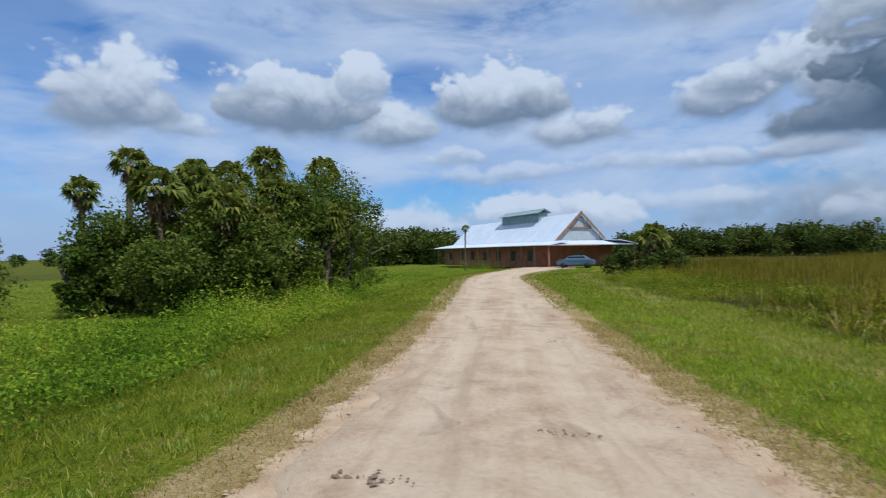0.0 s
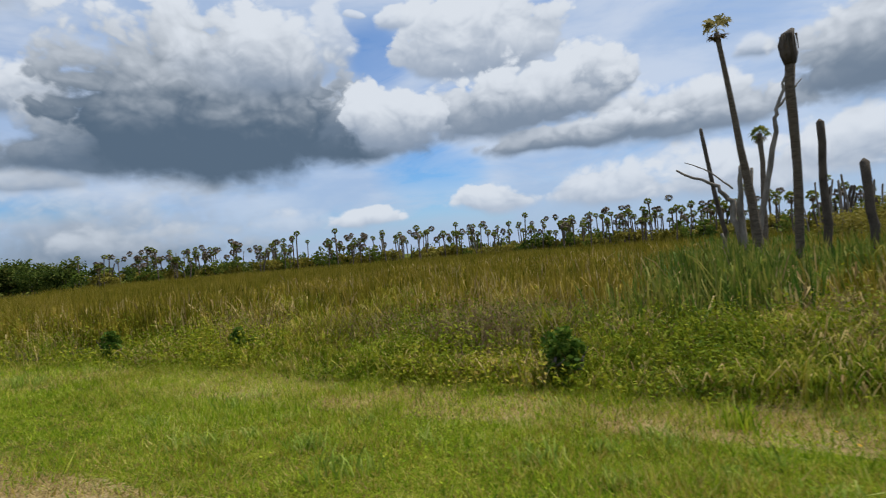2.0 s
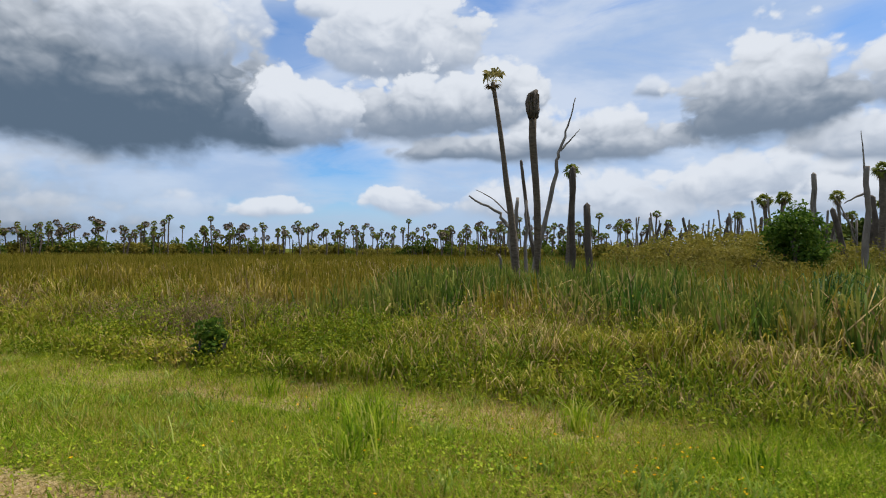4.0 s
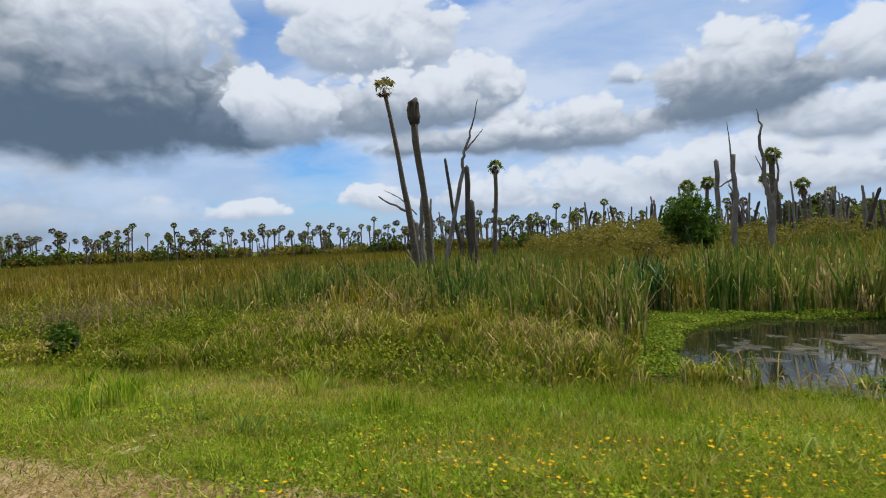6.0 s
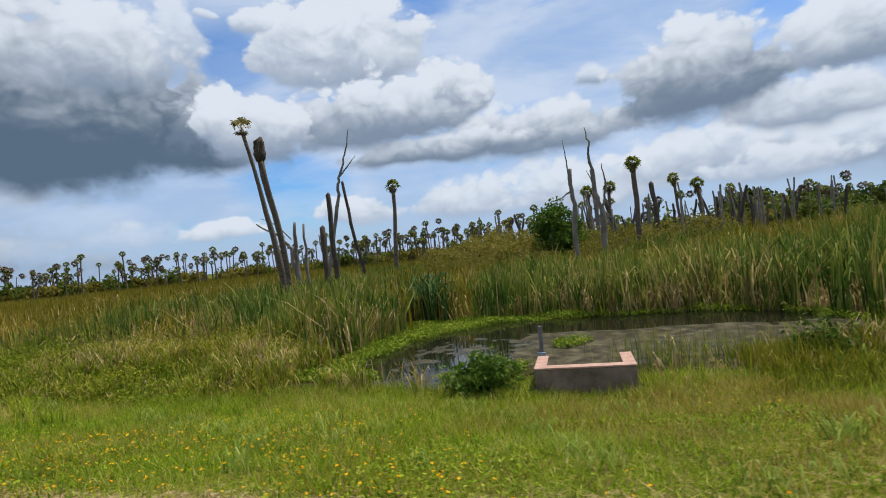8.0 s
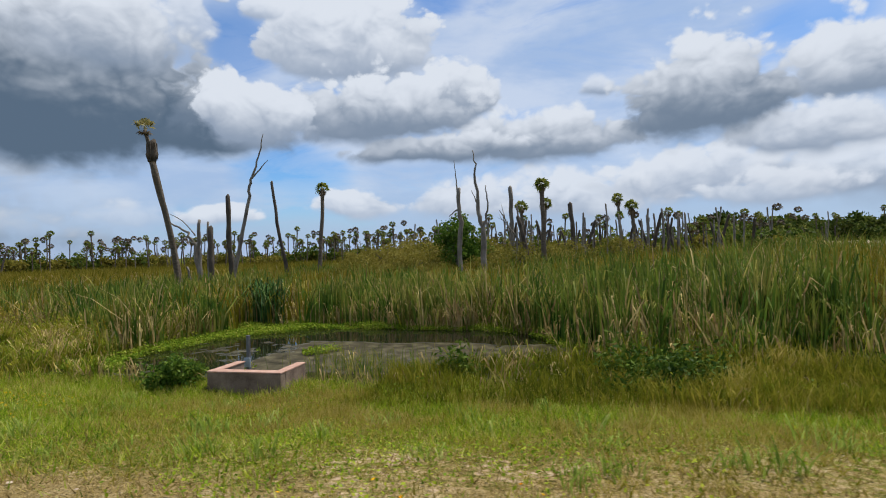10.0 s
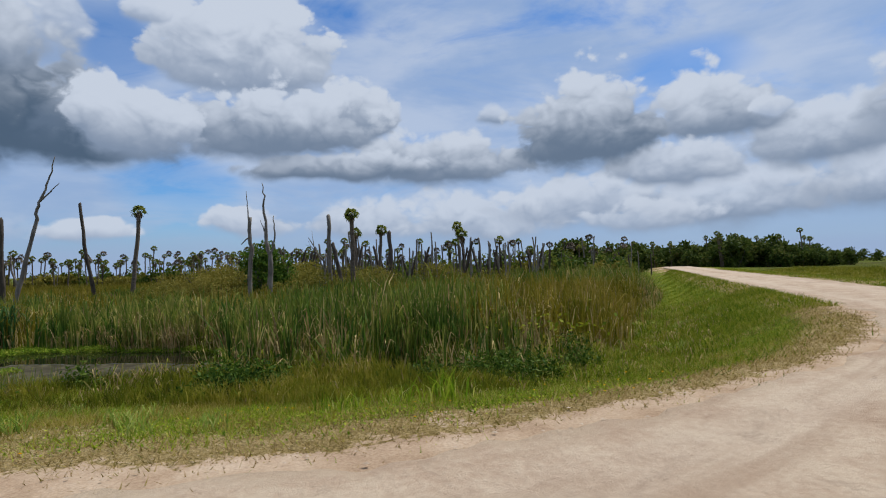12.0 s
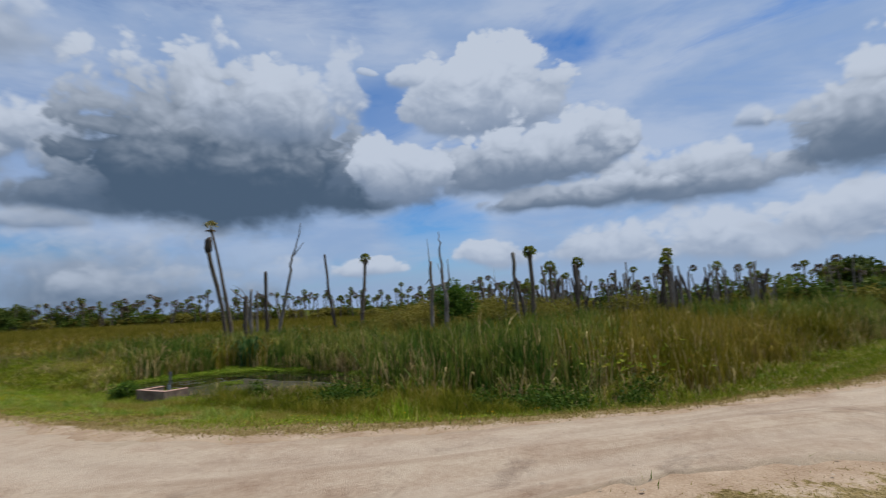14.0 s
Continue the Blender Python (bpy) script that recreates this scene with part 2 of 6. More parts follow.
def plain(name, base, other, scale=6.0, fine=60.0, rough=0.75, strength=0.3, distance=0.01, metal=0.0, stretch=(1, 1, 1)):
    """A surface that varies at two scales between two colours, with a fine relief."""
    m, k = material(name)
    pos = k.n("ShaderNodeTexCoord").outputs["Object"]
    pos = k.n("ShaderNodeVectorMath", operation="MULTIPLY", ins={0: pos, 1: stretch}).outputs[0]
    a, b = k.noise(pos, scale, 5), k.noise(pos, fine, 4)
    f = k.math("ADD", k.math("MULTIPLY", a, 0.7), k.math("MULTIPLY", b, 0.3))
    finish(k, ramp(k, f, [(0.3, base), (0.7, other)]), rough, k.math("ADD", a, b), strength, distance, metal)
    return m


def foliage(name, colours, patch=0.25, tip=None, gloss=0.5, through_light=0.3, island=0.55):
    """Leaves and blades: colour by island and by broad patches, paler or drier towards the tip."""
    m, k = material(name)
    geo = k.n("ShaderNodeNewGeometry").outputs
    pos = geo["Position"]
    f = k.math("ADD", k.math("MULTIPLY", geo["Random Per Island"], island), k.math("MULTIPLY", k.math("ADD", k.math("MULTIPLY", k.smooth(k.noise(pos, patch, 3), 0.3, 0.7), 0.5), k.math("MULTIPLY", k.smooth(k.noise(pos, patch * 9.0, 3), 0.32, 0.68), 0.5)), 1 - island))
    n = len(colours)
    col = ramp(k, f, [((i + 0.5) / n, c) for i, c in enumerate(colours)])
    if tip:
        along = k.n("ShaderNodeAttribute", attribute_name="along").outputs["Fac"]
        part_dry = k.math("MULTIPLY", k.smooth(along, 0.35, 1.0), k.smooth(k.noise(pos, 0.7, 2), 0.3, 0.75))
        col = k.mix(k.math("MULTIPLY", part_dry, 0.5), col, rgb(*tip))
    p = k.n("ShaderNodeBsdfPrincipled", ins={"Base Color": col, "Roughness": gloss, "Specular IOR Level": 0.04})
    tr = k.n("ShaderNodeBsdfTranslucent", ins={"Color": col})
    mx = k.n("ShaderNodeMixShader", ins={0: through_light, 1: p.outputs[0], 2: tr.outputs[0]})
    k.put(k.n("ShaderNodeOutputMaterial").inputs[0], mx.outputs[0])
    return m


def ground_material():
    m, k = material("marsh_soil_and_turf")
    pos = k.n("ShaderNodeNewGeometry").outputs["Position"]
    bare = k.n("ShaderNodeAttribute", attribute_name="bare").outputs["Fac"]
    wet = k.n("ShaderNodeAttribute", attribute_name="wet").outputs["Fac"]
    dry = k.n("ShaderNodeAttribute", attribute_name="dry").outputs["Fac"]
    big, mid, fine, leafy, tiny = k.noise(pos, 0.35, 4), k.noise(pos, 2.2, 5), k.noise(pos, 38, 4), k.noise(pos, 13, 5, 0.6), k.noise(pos, 95, 3)
    f = k.math("ADD", k.math("ADD", k.math("MULTIPLY", big, 0.2), k.math("MULTIPLY", mid, 0.25)), k.math("ADD", k.math("MULTIPLY", leafy, 0.3), k.math("ADD", k.math("MULTIPLY", fine, 0.4), k.math("MULTIPLY", tiny, 0.25))))
    green = ramp(k, f, [(0.50, (0.022, 0.03, 0.003)), (0.62, (0.066, 0.09, 0.007)), (0.74, (0.148, 0.182, 0.012)), (0.88, (0.31, 0.275, 0.05))])
    mat = ramp(k, f, [(0.48, (0.06, 0.042, 0.016)), (0.60, (0.18, 0.125, 0.042)), (0.72, (0.33, 0.24, 0.10)), (0.86, (0.47, 0.37, 0.22))])
    turf = k.mix(k.smooth(k.math("ADD", dry, k.math("MULTIPLY", k.math("SUBTRACT", leafy, 0.5), 1.0)), 0.3, 0.62), green, mat)
    dirt = ramp(k, k.math("ADD", k.math("MULTIPLY", mid, 0.5), k.math("ADD", k.math("MULTIPLY", fine, 0.3), k.math("MULTIPLY", tiny, 0.2))), [(0.35, (0.26, 0.17, 0.105)), (0.5, (0.38, 0.27, 0.175)), (0.65, (0.49, 0.375, 0.265))])
    mud = ramp(k, mid, [(0.3, (0.03, 0.035, 0.01)), (0.7, (0.09, 0.08, 0.025))])
    edge = k.smooth(k.math("ADD", bare, k.math("ADD", k.math("MULTIPLY", k.math("SUBTRACT", mid, 0.5), 0.9), k.math("MULTIPLY", k.math("SUBTRACT", leafy, 0.5), 1.1))), 0.38, 0.60)
    col = k.mix(edge, k.mix(wet, turf, mud), dirt)
    finish(k, col, 0.95, k.math("ADD", k.math("MULTIPLY", leafy, 2.0), fine), k.math("SUBTRACT", 0.9, k.math("MULTIPLY", edge, 0.65)), 0.05, 0, 0.02)
    return m


def road_material():
    m, k = material("crushed_shell")
    pos = k.n("ShaderNodeNewGeometry").outputs["Position"]
    across = k.n("ShaderNodeAttribute", attribute_name="across").outputs["Fac"]
    big, mid, fine, grit = k.noise(pos, 0.3, 4), k.noise(pos, 1.6, 6, 0.6), k.noise(pos, 14, 5), k.noise(pos, 120, 3)
    f = k.math("ADD", k.math("MULTIPLY", big, 0.3), k.math("ADD", k.math("MULTIPLY", mid, 0.45), k.math("MULTIPLY", fine, 0.25)))
    col = ramp(k, f, [(0.33, (0.27, 0.175, 0.11)), (0.45, (0.41, 0.295, 0.20)), (0.57, (0.50, 0.385, 0.27)), (0.70, (0.34, 0.24, 0.155))])
    # paler wheel tracks, browner loose middle
    track = k.math("ADD", k.smooth(k.math("ABSOLUTE", k.math("SUBTRACT", across, 0.27)), 0.16, 0.02), k.smooth(k.math("ABSOLUTE", k.math("SUBTRACT", across, 0.74)), 0.16, 0.02))
    col = k.mix(k.math("MULTIPLY", track, 0.4), col, rgb(0.52, 0.41, 0.30))
    run = k.n("ShaderNodeAttribute", attribute_name="run").outputs["Fac"]
    lane = k.n("ShaderNodeCombineXYZ", ins={0: k.math("MULTIPLY", across, 9.0), 1: k.math("MULTIPLY", run, 0.22), 2: 0.0}).outputs[0]
    streak = k.noise(lane, 1.1, 4, 0.55, 0.0)
    col = k.mix(k.math("MULTIPLY", k.smooth(streak, 0.50, 0.28), 0.45), col, rgb(0.28, 0.18, 0.11))
    col = k.mix(k.math("MULTIPLY", k.smooth(streak, 0.54, 0.76), 0.45), col, rgb(0.57, 0.46, 0.34))
    side = k.math("ADD", k.math("ABSOLUTE", k.math("SUBTRACT", across, 0.5)), k.math("MULTIPLY", k.math("SUBTRACT", mid, 0.5), 0.16))
    col = k.mix(k.math("MULTIPLY", k.smooth(side, 0.40, 0.5), 0.8), col, rgb(0.37, 0.28, 0.185))
    stain = k.smooth(k.noise(pos, 0.8, 7, 0.68, 0.8), 0.56, 0.72)
    col = k.mix(k.math("MULTIPLY", stain, 0.55), col, rgb(0.17, 0.115, 0.08))
    damp = k.n("ShaderNodeAttribute", attribute_name="damp").outputs["Fac"]
    damp = k.smooth(k.math("MULTIPLY", damp, k.math("ADD", 0.0, k.math("MULTIPLY", k.noise(pos, 4.5, 7, 0.75, 0.8), 1.5))), 0.5, 0.85)
    col = k.mix(k.math("MULTIPLY", damp, 0.45), col, rgb(0.15, 0.10, 0.07))
    speck = k.smooth(grit, 0.62, 0.75)
    col = k.mix(k.math("MULTIPLY", speck, 0.35), col, rgb(0.66, 0.59, 0.50))
    finish(k, col, 0.95, k.math("ADD", k.math("MULTIPLY", fine, 1.5), k.math("ADD", mid, grit)), 0.6, 0.03, 0, 0.15)
    return m


def water_material():
    m, k = material("still_dark_water")
    pos = k.n("ShaderNodeNewGeometry").outputs["Position"]
    px, py = k.n("ShaderNodeSeparateXYZ", ins={0: pos}).outputs[:2]
    wander = k.math("MULTIPLY", k.math("SUBTRACT", k.noise(pos, 0.5, 4), 0.5), 2.2)
    open_back = k.smooth(k.math("ADD", px, wander), 12.9, 12.6)
    open_arm = k.smooth(k.math("ADD", py, wander), -15.6, -14.9)
    scum = k.math("MULTIPLY", k.smooth(k.math("SUBTRACT", k.noise(pos, 1.3, 6, 0.65), k.math("MULTIPLY", open_arm, 0.24)), 0.28, 0.40), open_back)
    film = ramp(k, k.noise(pos, 3.0, 6, 0.65), [(0.35, (0.026, 0.022, 0.011)), (0.5, (0.058, 0.048, 0.026)), (0.65, (0.115, 0.10, 0.055))])
    col = k.mix(scum, rgb(0.012, 0.012, 0.007), film)
    finish(k, col, k.math("ADD", 0.03, k.math("MULTIPLY", scum, 0.5)), k.noise(pos, 5, 3), 0.05, 0.02, 0, k.math("SUBTRACT", 0.5, k.math("MULTIPLY", scum, 0.47)))
    return m


M_GROUND, M_ROAD, M_WATER = ground_material(), road_material(), water_material()
M_LAWN = foliage("mown_grass", [(0.056, 0.112, 0.006), (0.145, 0.245, 0.011), (0.255, 0.355, 0.016), (0.41, 0.45, 0.035), (0.62, 0.55, 0.18)], 0.5, None, 0.6, 0.42, 0.65)
M_VERGE = foliage("olive_bank_grass", [(0.05, 0.085, 0.006), (0.10, 0.155, 0.008), (0.17, 0.21, 0.012), (0.26, 0.26, 0.025), (0.40, 0.33, 0.09)], 0.5, None, 0.6, 0.38, 0.6)
M_HERB = foliage("turf_herb_leaves", [(0.08, 0.14, 0.010), (0.18, 0.27, 0.014), (0.30, 0.37, 0.02), (0.46, 0.48, 0.05)], 0.7, None, 0.5, 0.35, 0.6)
M_TUFT = foliage("pale_tuft_grass", [(0.10, 0.16, 0.02), (0.20, 0.28, 0.035), (0.32, 0.39, 0.07), (0.48, 0.48, 0.15)], 0.6, None, 0.5, 0.4, 0.5)
M_DRY = foliage("dry_grass", [(0.16, 0.105, 0.034), (0.28, 0.19, 0.065), (0.42, 0.30, 0.125), (0.24, 0.195, 0.03), (0.12, 0.075, 0.028)], 0.8, None, 0.7, 0.32)
M_GOLD = foliage("parched_grass", [(0.12, 0.12, 0.010), (0.23, 0.20, 0.020), (0.35, 0.28, 0.048), (0.50, 0.39, 0.125), (0.19, 0.135, 0.03)], 0.6, None, 0.65, 0.42, 0.6)
M_RANK = foliage("rank_grass", [(0.05, 0.065, 0.006), (0.115, 0.135, 0.009), (0.21, 0.205, 0.016), (0.34, 0.285, 0.04), (0.52, 0.41, 0.13)], 0.22, None, 0.6, 0.34, 0.32)
M_REED = foliage("cattail_blades", [(0.014, 0.036, 0.007), (0.034, 0.08, 0.012), (0.066, 0.13, 0.018), (0.13, 0.18, 0.025), (0.33, 0.29, 0.07), (0.055, 0.112, 0.017)], 0.14, (0.24, 0.21, 0.035), 0.55, 0.36, 0.38)
M_CLUMP = foliage("dark_cattail_leaves", [(0.018, 0.046, 0.014), (0.042, 0.095, 0.022), (0.08, 0.145, 0.034), (0.26, 0.26, 0.11)], 0.5, None, 0.45, 0.25, 0.7)
M_SEDGE = foliage("olive_sedge", [(0.032, 0.040, 0.004), (0.085, 0.092, 0.006), (0.15, 0.142, 0.010), (0.24, 0.19, 0.018), (0.36, 0.27, 0.06), (0.105, 0.12, 0.008)], 0.12, (0.27, 0.185, 0.03), 0.65, 0.28, 0.35)
M_STRAW = foliage("dead_reed_straw", [(0.32, 0.235, 0.085), (0.54, 0.42, 0.18), (0.22, 0.145, 0.06), (0.44, 0.32, 0.14)], 0.4, None, 0.8, 0.3)
M_WEED = foliage("broad_weeds", [(0.035, 0.065, 0.005), (0.10, 0.145, 0.008), (0.18, 0.22, 0.012), (0.29, 0.29, 0.02), (0.40, 0.29, 0.06)], 0.22, None, 0.55, 0.32, 0.35)
M_TANGLE = foliage("tangled_roadside_leaves", [(0.028, 0.062, 0.006), (0.08, 0.15, 0.010), (0.165, 0.26, 0.015), (0.30, 0.35, 0.025), (0.46, 0.39, 0.07)], 0.16, None, 0.55, 0.4, 0.3)
M_BROAD = foliage("marsh_broad_leaves", [(0.02, 0.045, 0.006), (0.045, 0.085, 0.01), (0.08, 0.13, 0.014), (0.15, 0.19, 0.03)], 0.5, None, 0.5, 0.25, 0.65)
M_FLOAT = foliage("floating_marsh_plants", [(0.07, 0.13, 0.008), (0.14, 0.22, 0.014), (0.23, 0.29, 0.02), (0.34, 0.33, 0.06)], 0.9, None, 0.55, 0.3, 0.6)
M_BUSH = foliage("dark_shrub_leaves", [(0.03, 0.065, 0.010), (0.055, 0.11, 0.014), (0.095, 0.16, 0.02), (0.16, 0.21, 0.03)], 0.8, None, 0.45, 0.36)
M_OAK = foliage("broadleaf_canopy", [(0.03, 0.055, 0.01), (0.075, 0.115, 0.016), (0.14, 0.175, 0.028), (0.26, 0.24, 0.05)], 0.25, None, 0.55, 0.34, 0.35)
M_WOOD = foliage("far_wood_canopy", [(0.025, 0.045, 0.010), (0.055, 0.085, 0.014), (0.095, 0.12, 0.022), (0.16, 0.15, 0.04)], 0.2, None, 0.6, 0.3, 0.5)
M_WILLOW = foliage("olive_shrub_leaves", [(0.085, 0.085, 0.014), (0.16, 0.145, 0.022), (0.24, 0.20, 0.035), (0.31, 0.25, 0.06)], 0.3, None, 0.55, 0.34, 0.4)
M_FROND = foliage("palm_fronds", [(0.05, 0.08, 0.014), (0.095, 0.125, 0.02), (0.16, 0.175, 0.03), (0.27, 0.24, 0.055)], 0.3, None, 0.5, 0.36)
M_SALLOW = foliage("dying_fronds", [(0.16, 0.15, 0.05), (0.28, 0.24, 0.09), (0.40, 0.33, 0.14)], 0.8, None, 0.6, 0.3)
M_BRUSH = foliage("dead_brush", [(0.13, 0.085, 0.045), (0.24, 0.165, 0.09), (0.38, 0.28, 0.16)], 0.8, None, 0.8, 0.15)
M_SKIRT = foliage("dead_palm_fronds", [(0.16, 0.11, 0.06), (0.24, 0.17, 0.09), (0.12, 0.08, 0.045)], 0.5, None, 0.8, 0.15)
M_PETAL = foliage("yellow_petals", [(0.80, 0.42, 0.005), (0.85, 0.50, 0.01), (0.78, 0.32, 0.005)], 1.0, None, 0.5, 0.25)
M_TRUNK = plain("palm_trunk_bark", (0.065, 0.048, 0.032), (0.20, 0.155, 0.11), 5, 40, 0.9, 0.8, 0.03, 0, (1, 1, 3.0))
M_CHAR = plain("blackened_dead_trunk", (0.032, 0.024, 0.017), (0.12, 0.092, 0.066), 4, 30, 0.9, 0.8, 0.03, 0, (1, 1, 0.5))
M_GREY = plain("weathered_grey_wood", (0.085, 0.068, 0.052), (0.29, 0.25, 0.20), 4, 45, 0.85, 0.7, 0.02, 0, (1, 1, 0.4))
M_BARK = plain("dark_bark", (0.06, 0.05, 0.04), (0.15, 0.125, 0.10), 5, 40, 0.9, 0.8, 0.03)
M_CLOD = plain("dark_damp_dirt", (0.13, 0.085, 0.055), (0.22, 0.15, 0.10), 9, 60, 0.95, 0.5, 0.01)
M_SHELL = plain("shell_fragments", (0.28, 0.20, 0.13), (0.48, 0.38, 0.28), 9, 60, 0.9, 0.4, 0.005)
M_CONCRETE = plain("stained_concrete", (0.085, 0.056, 0.042), (0.28, 0.205, 0.155), 4, 45, 0.9, 0.5, 0.008)
M_CAP = plain("faded_red_concrete_cap", (0.30, 0.16, 0.11), (0.52, 0.33, 0.25), 7, 60, 0.85, 0.4, 0.005)
M_STEEL = plain("weathered_steel", (0.10, 0.10, 0.11), (0.24, 0.24, 0.26), 9, 70, 0.5, 0.3, 0.003, 0.8)
M_PALE_STEEL = plain("galvanised_steel", (0.32, 0.36, 0.44), (0.52, 0.57, 0.66), 9, 70, 0.45, 0.3, 0.003, 0.6)
M_TIN = plain("white_metal_roofing", (0.50, 0.545, 0.62), (0.64, 0.68, 0.75), 0.6, 9, 0.4, 0.15, 0.01, 0.0)
M_BRICK = plain("red_brick_wall", (0.22, 0.075, 0.045), (0.38, 0.15, 0.095), 1.2, 12, 0.9, 0.3, 0.01)
M_TIMBER = plain("brown_timber_trim", (0.17, 0.10, 0.06), (0.30, 0.19, 0.12), 2, 14, 0.8, 0.3, 0.01)
M_BOARD = plain("grey_gable_boards", (0.30, 0.33, 0.36), (0.46, 0.49, 0.52), 2, 16, 0.7, 0.3, 0.01, 0, (6, 6, 0.5))
M_VERDI = plain("green_grey_louvre_metal", (0.16, 0.23, 0.24), (0.28, 0.36, 0.37), 2, 18, 0.6, 0.3, 0.01)
M_DARKGLASS = plain("dark_window_glass", (0.02, 0.025, 0.03), (0.05, 0.055, 0.06), 2, 20, 0.1, 0.05, 0.002)
M_CARPAINT = plain("pale_blue_car_paint", (0.06, 0.11, 0.17), (0.10, 0.16, 0.23), 1.5, 30, 0.3, 0.02, 0.002)
M_TYRE = plain("black_tyre_rubber", (0.015, 0.015, 0.015), (0.035, 0.035, 0.035), 8, 60, 0.9, 0.3, 0.004)


# ---- mesh helpers ----
def raw(name, V, faces, mat, along=None, smooth=False):
    """A mesh from arrays of points and of faces (several arrays, each with its own number of corners)."""
    V = np.asarray(V, dtype=np.float32)
    faces = [np.asarray(f, dtype=np.int32) for f in faces if len(f)]
    me = bpy.data.meshes.new(name)
    me.vertices.add(len(V))
    me.vertices.foreach_set("co", V.ravel())
    loops = np.concatenate([f.ravel() for f in faces])
    sizes = np.concatenate([np.full(len(f), f.shape[1], dtype=np.int32) for f in faces])
    me.loops.add(len(loops))
    me.loops.foreach_set("vertex_index", loops)
    me.polygons.add(len(sizes))
    me.polygons.foreach_set("loop_start", np.concatenate([[0], np.cumsum(sizes)[:-1]]).astype(np.int32))
    if smooth:
        me.polygons.foreach_set("use_smooth", np.ones(len(sizes), dtype=bool))
    me.update(calc_edges=True)
    me.validate()
    if along is not None:
        for key, values in (along if isinstance(along, dict) else {"along": along}).items():
            me.attributes.new(key, "FLOAT", "POINT").data.foreach_set("value", np.asarray(values, dtype=np.float32))
    me.materials.append(mat)
    return me


def part(name, me, parent, label=""):
    ob = new(name, me)
    ob.parent = parent
    if label:
        tagged(ob, label)
    return ob


def thing(name, label, category, group="", at=(0, 0, 0)):
    ob = new(name)
    ob.empty_display_size = 0.2
    ob.location = at
    return tagged(ob, label, category, group)


class Grid:
    """Smooth value noise over the plan."""

    def __init__(self, seed, size=64):
        self.v, self.n = np.random.RandomState(seed).rand(size, size), size

    def at(self, x, y, scale=1.0):
        x, y = np.asarray(x) * scale, np.asarray(y) * scale
        i, j = np.floor(x).astype(int), np.floor(y).astype(int)
        fx, fy = x - i, y - j
        fx, fy = fx * fx * (3 - 2 * fx), fy * fy * (3 - 2 * fy)
        n, v = self.n, self.v
        a = v[i % n, j % n] * (1 - fx) + v[(i + 1) % n, j % n] * fx
        b = v[i % n, (j + 1) % n] * (1 - fx) + v[(i + 1) % n, (j + 1) % n] * fx
        return a * (1 - fy) + b * fy

    def fbm(self, x, y, scale=1.0):
        return (self.at(x, y, scale) + 0.5 * self.at(x + 17.3, y + 5.1, scale * 2.1) + 0.25 * self.at(x - 3.7, y + 9.9, scale * 4.3)) / 1.75


def box_arrays(lo, hi):
    (a, b, c), (d, e, f) = lo, hi
    V = [(a, b, c), (d, b, c), (d, e, c), (a, e, c), (a, b, f), (d, b, f), (d, e, f), (a, e, f)]
    return V, [(0, 3, 2, 1), (4, 5, 6, 7), (0, 1, 5, 4), (1, 2, 6, 5), (2, 3, 7, 6), (3, 0, 4, 7)]


def bevelled(name, boxes, mat, width=0.01, wobble=0.0, seed=1):
    """Boxes (low corner, high corner) joined into one mesh, with rounded, slightly worn edges."""
    bm = bmesh.new()
    for lo, hi in boxes:
        V, F = box_arrays(lo, hi)
        vs = [bm.verts.new(v) for v in V]
        for f in F:
            bm.faces.new([vs[i] for i in f])
    if width:
        bmesh.ops.bevel(bm, geom=bm.edges[:], offset=width, segments=2, affect="EDGES", profile=0.5)
    if wobble:
        for v in bm.verts:
            v.co += noise.noise_vector(v.co * 3.0 + Vector((seed, 0, 0))) * wobble
    me = bpy.data.meshes.new(name)
    bm.to_mesh(me)
    bm.free()
    me.materials.append(mat)
    return me


def tube_arrays(points, radii, sides=8, offset=0, rough=0.0, rng=None):
    """A round bar along points, with closed ends."""
    P = np.asarray(points, dtype=float)
    T = np.gradient(P, axis=0)
    T /= np.linalg.norm(T, axis=1)[:, None] + 1e-9
    ref = np.array([1.0, 0.13, 0.07])
    V, ang = [], np.linspace(0, 2 * np.pi, sides, endpoint=False)
    for p, t, r in zip(P, T, radii):
        a = np.cross(t, ref)
        a /= np.linalg.norm(a) + 1e-9
        b = np.cross(t, a)
        rr = r * (1 + (rng.uniform(-rough, rough, sides) if rough else 0))
        V.append(p + (np.cos(ang) * rr)[:, None] * a + (np.sin(ang) * rr)[:, None] * b)
    V = np.concatenate(V)
    n, F = len(P), []
    for i in range(n - 1):
        for j in range(sides):
            F.append((i * sides + j, i * sides + (j + 1) % sides, (i + 1) * sides + (j + 1) % sides, (i + 1) * sides + j))
    V = np.concatenate([V, P[:1], P[-1:]])
    c0, c1 = n * sides, n * sides + 1
    tri = [(c0, (j + 1) % sides, j) for j in range(sides)] + [(c1, (n - 1) * sides + j, (n - 1) * sides + (j + 1) % sides) for j in range(sides)]
    return V, np.array(F) + offset, np.array(tri) + offset


def join_tubes(name, tubes, mat, smooth=True):
    V, Q, T, off = [], [], [], 0
    for pts, radii, sides, rough, rng in tubes:
        v, q, t = tube_arrays(pts, radii, sides, off, rough, rng)
        V.append(v), Q.append(q), T.append(t)
        off += len(v)
    return raw(name, np.concatenate(V), [np.concatenate(Q), np.concatenate(T)], mat, smooth=smooth)


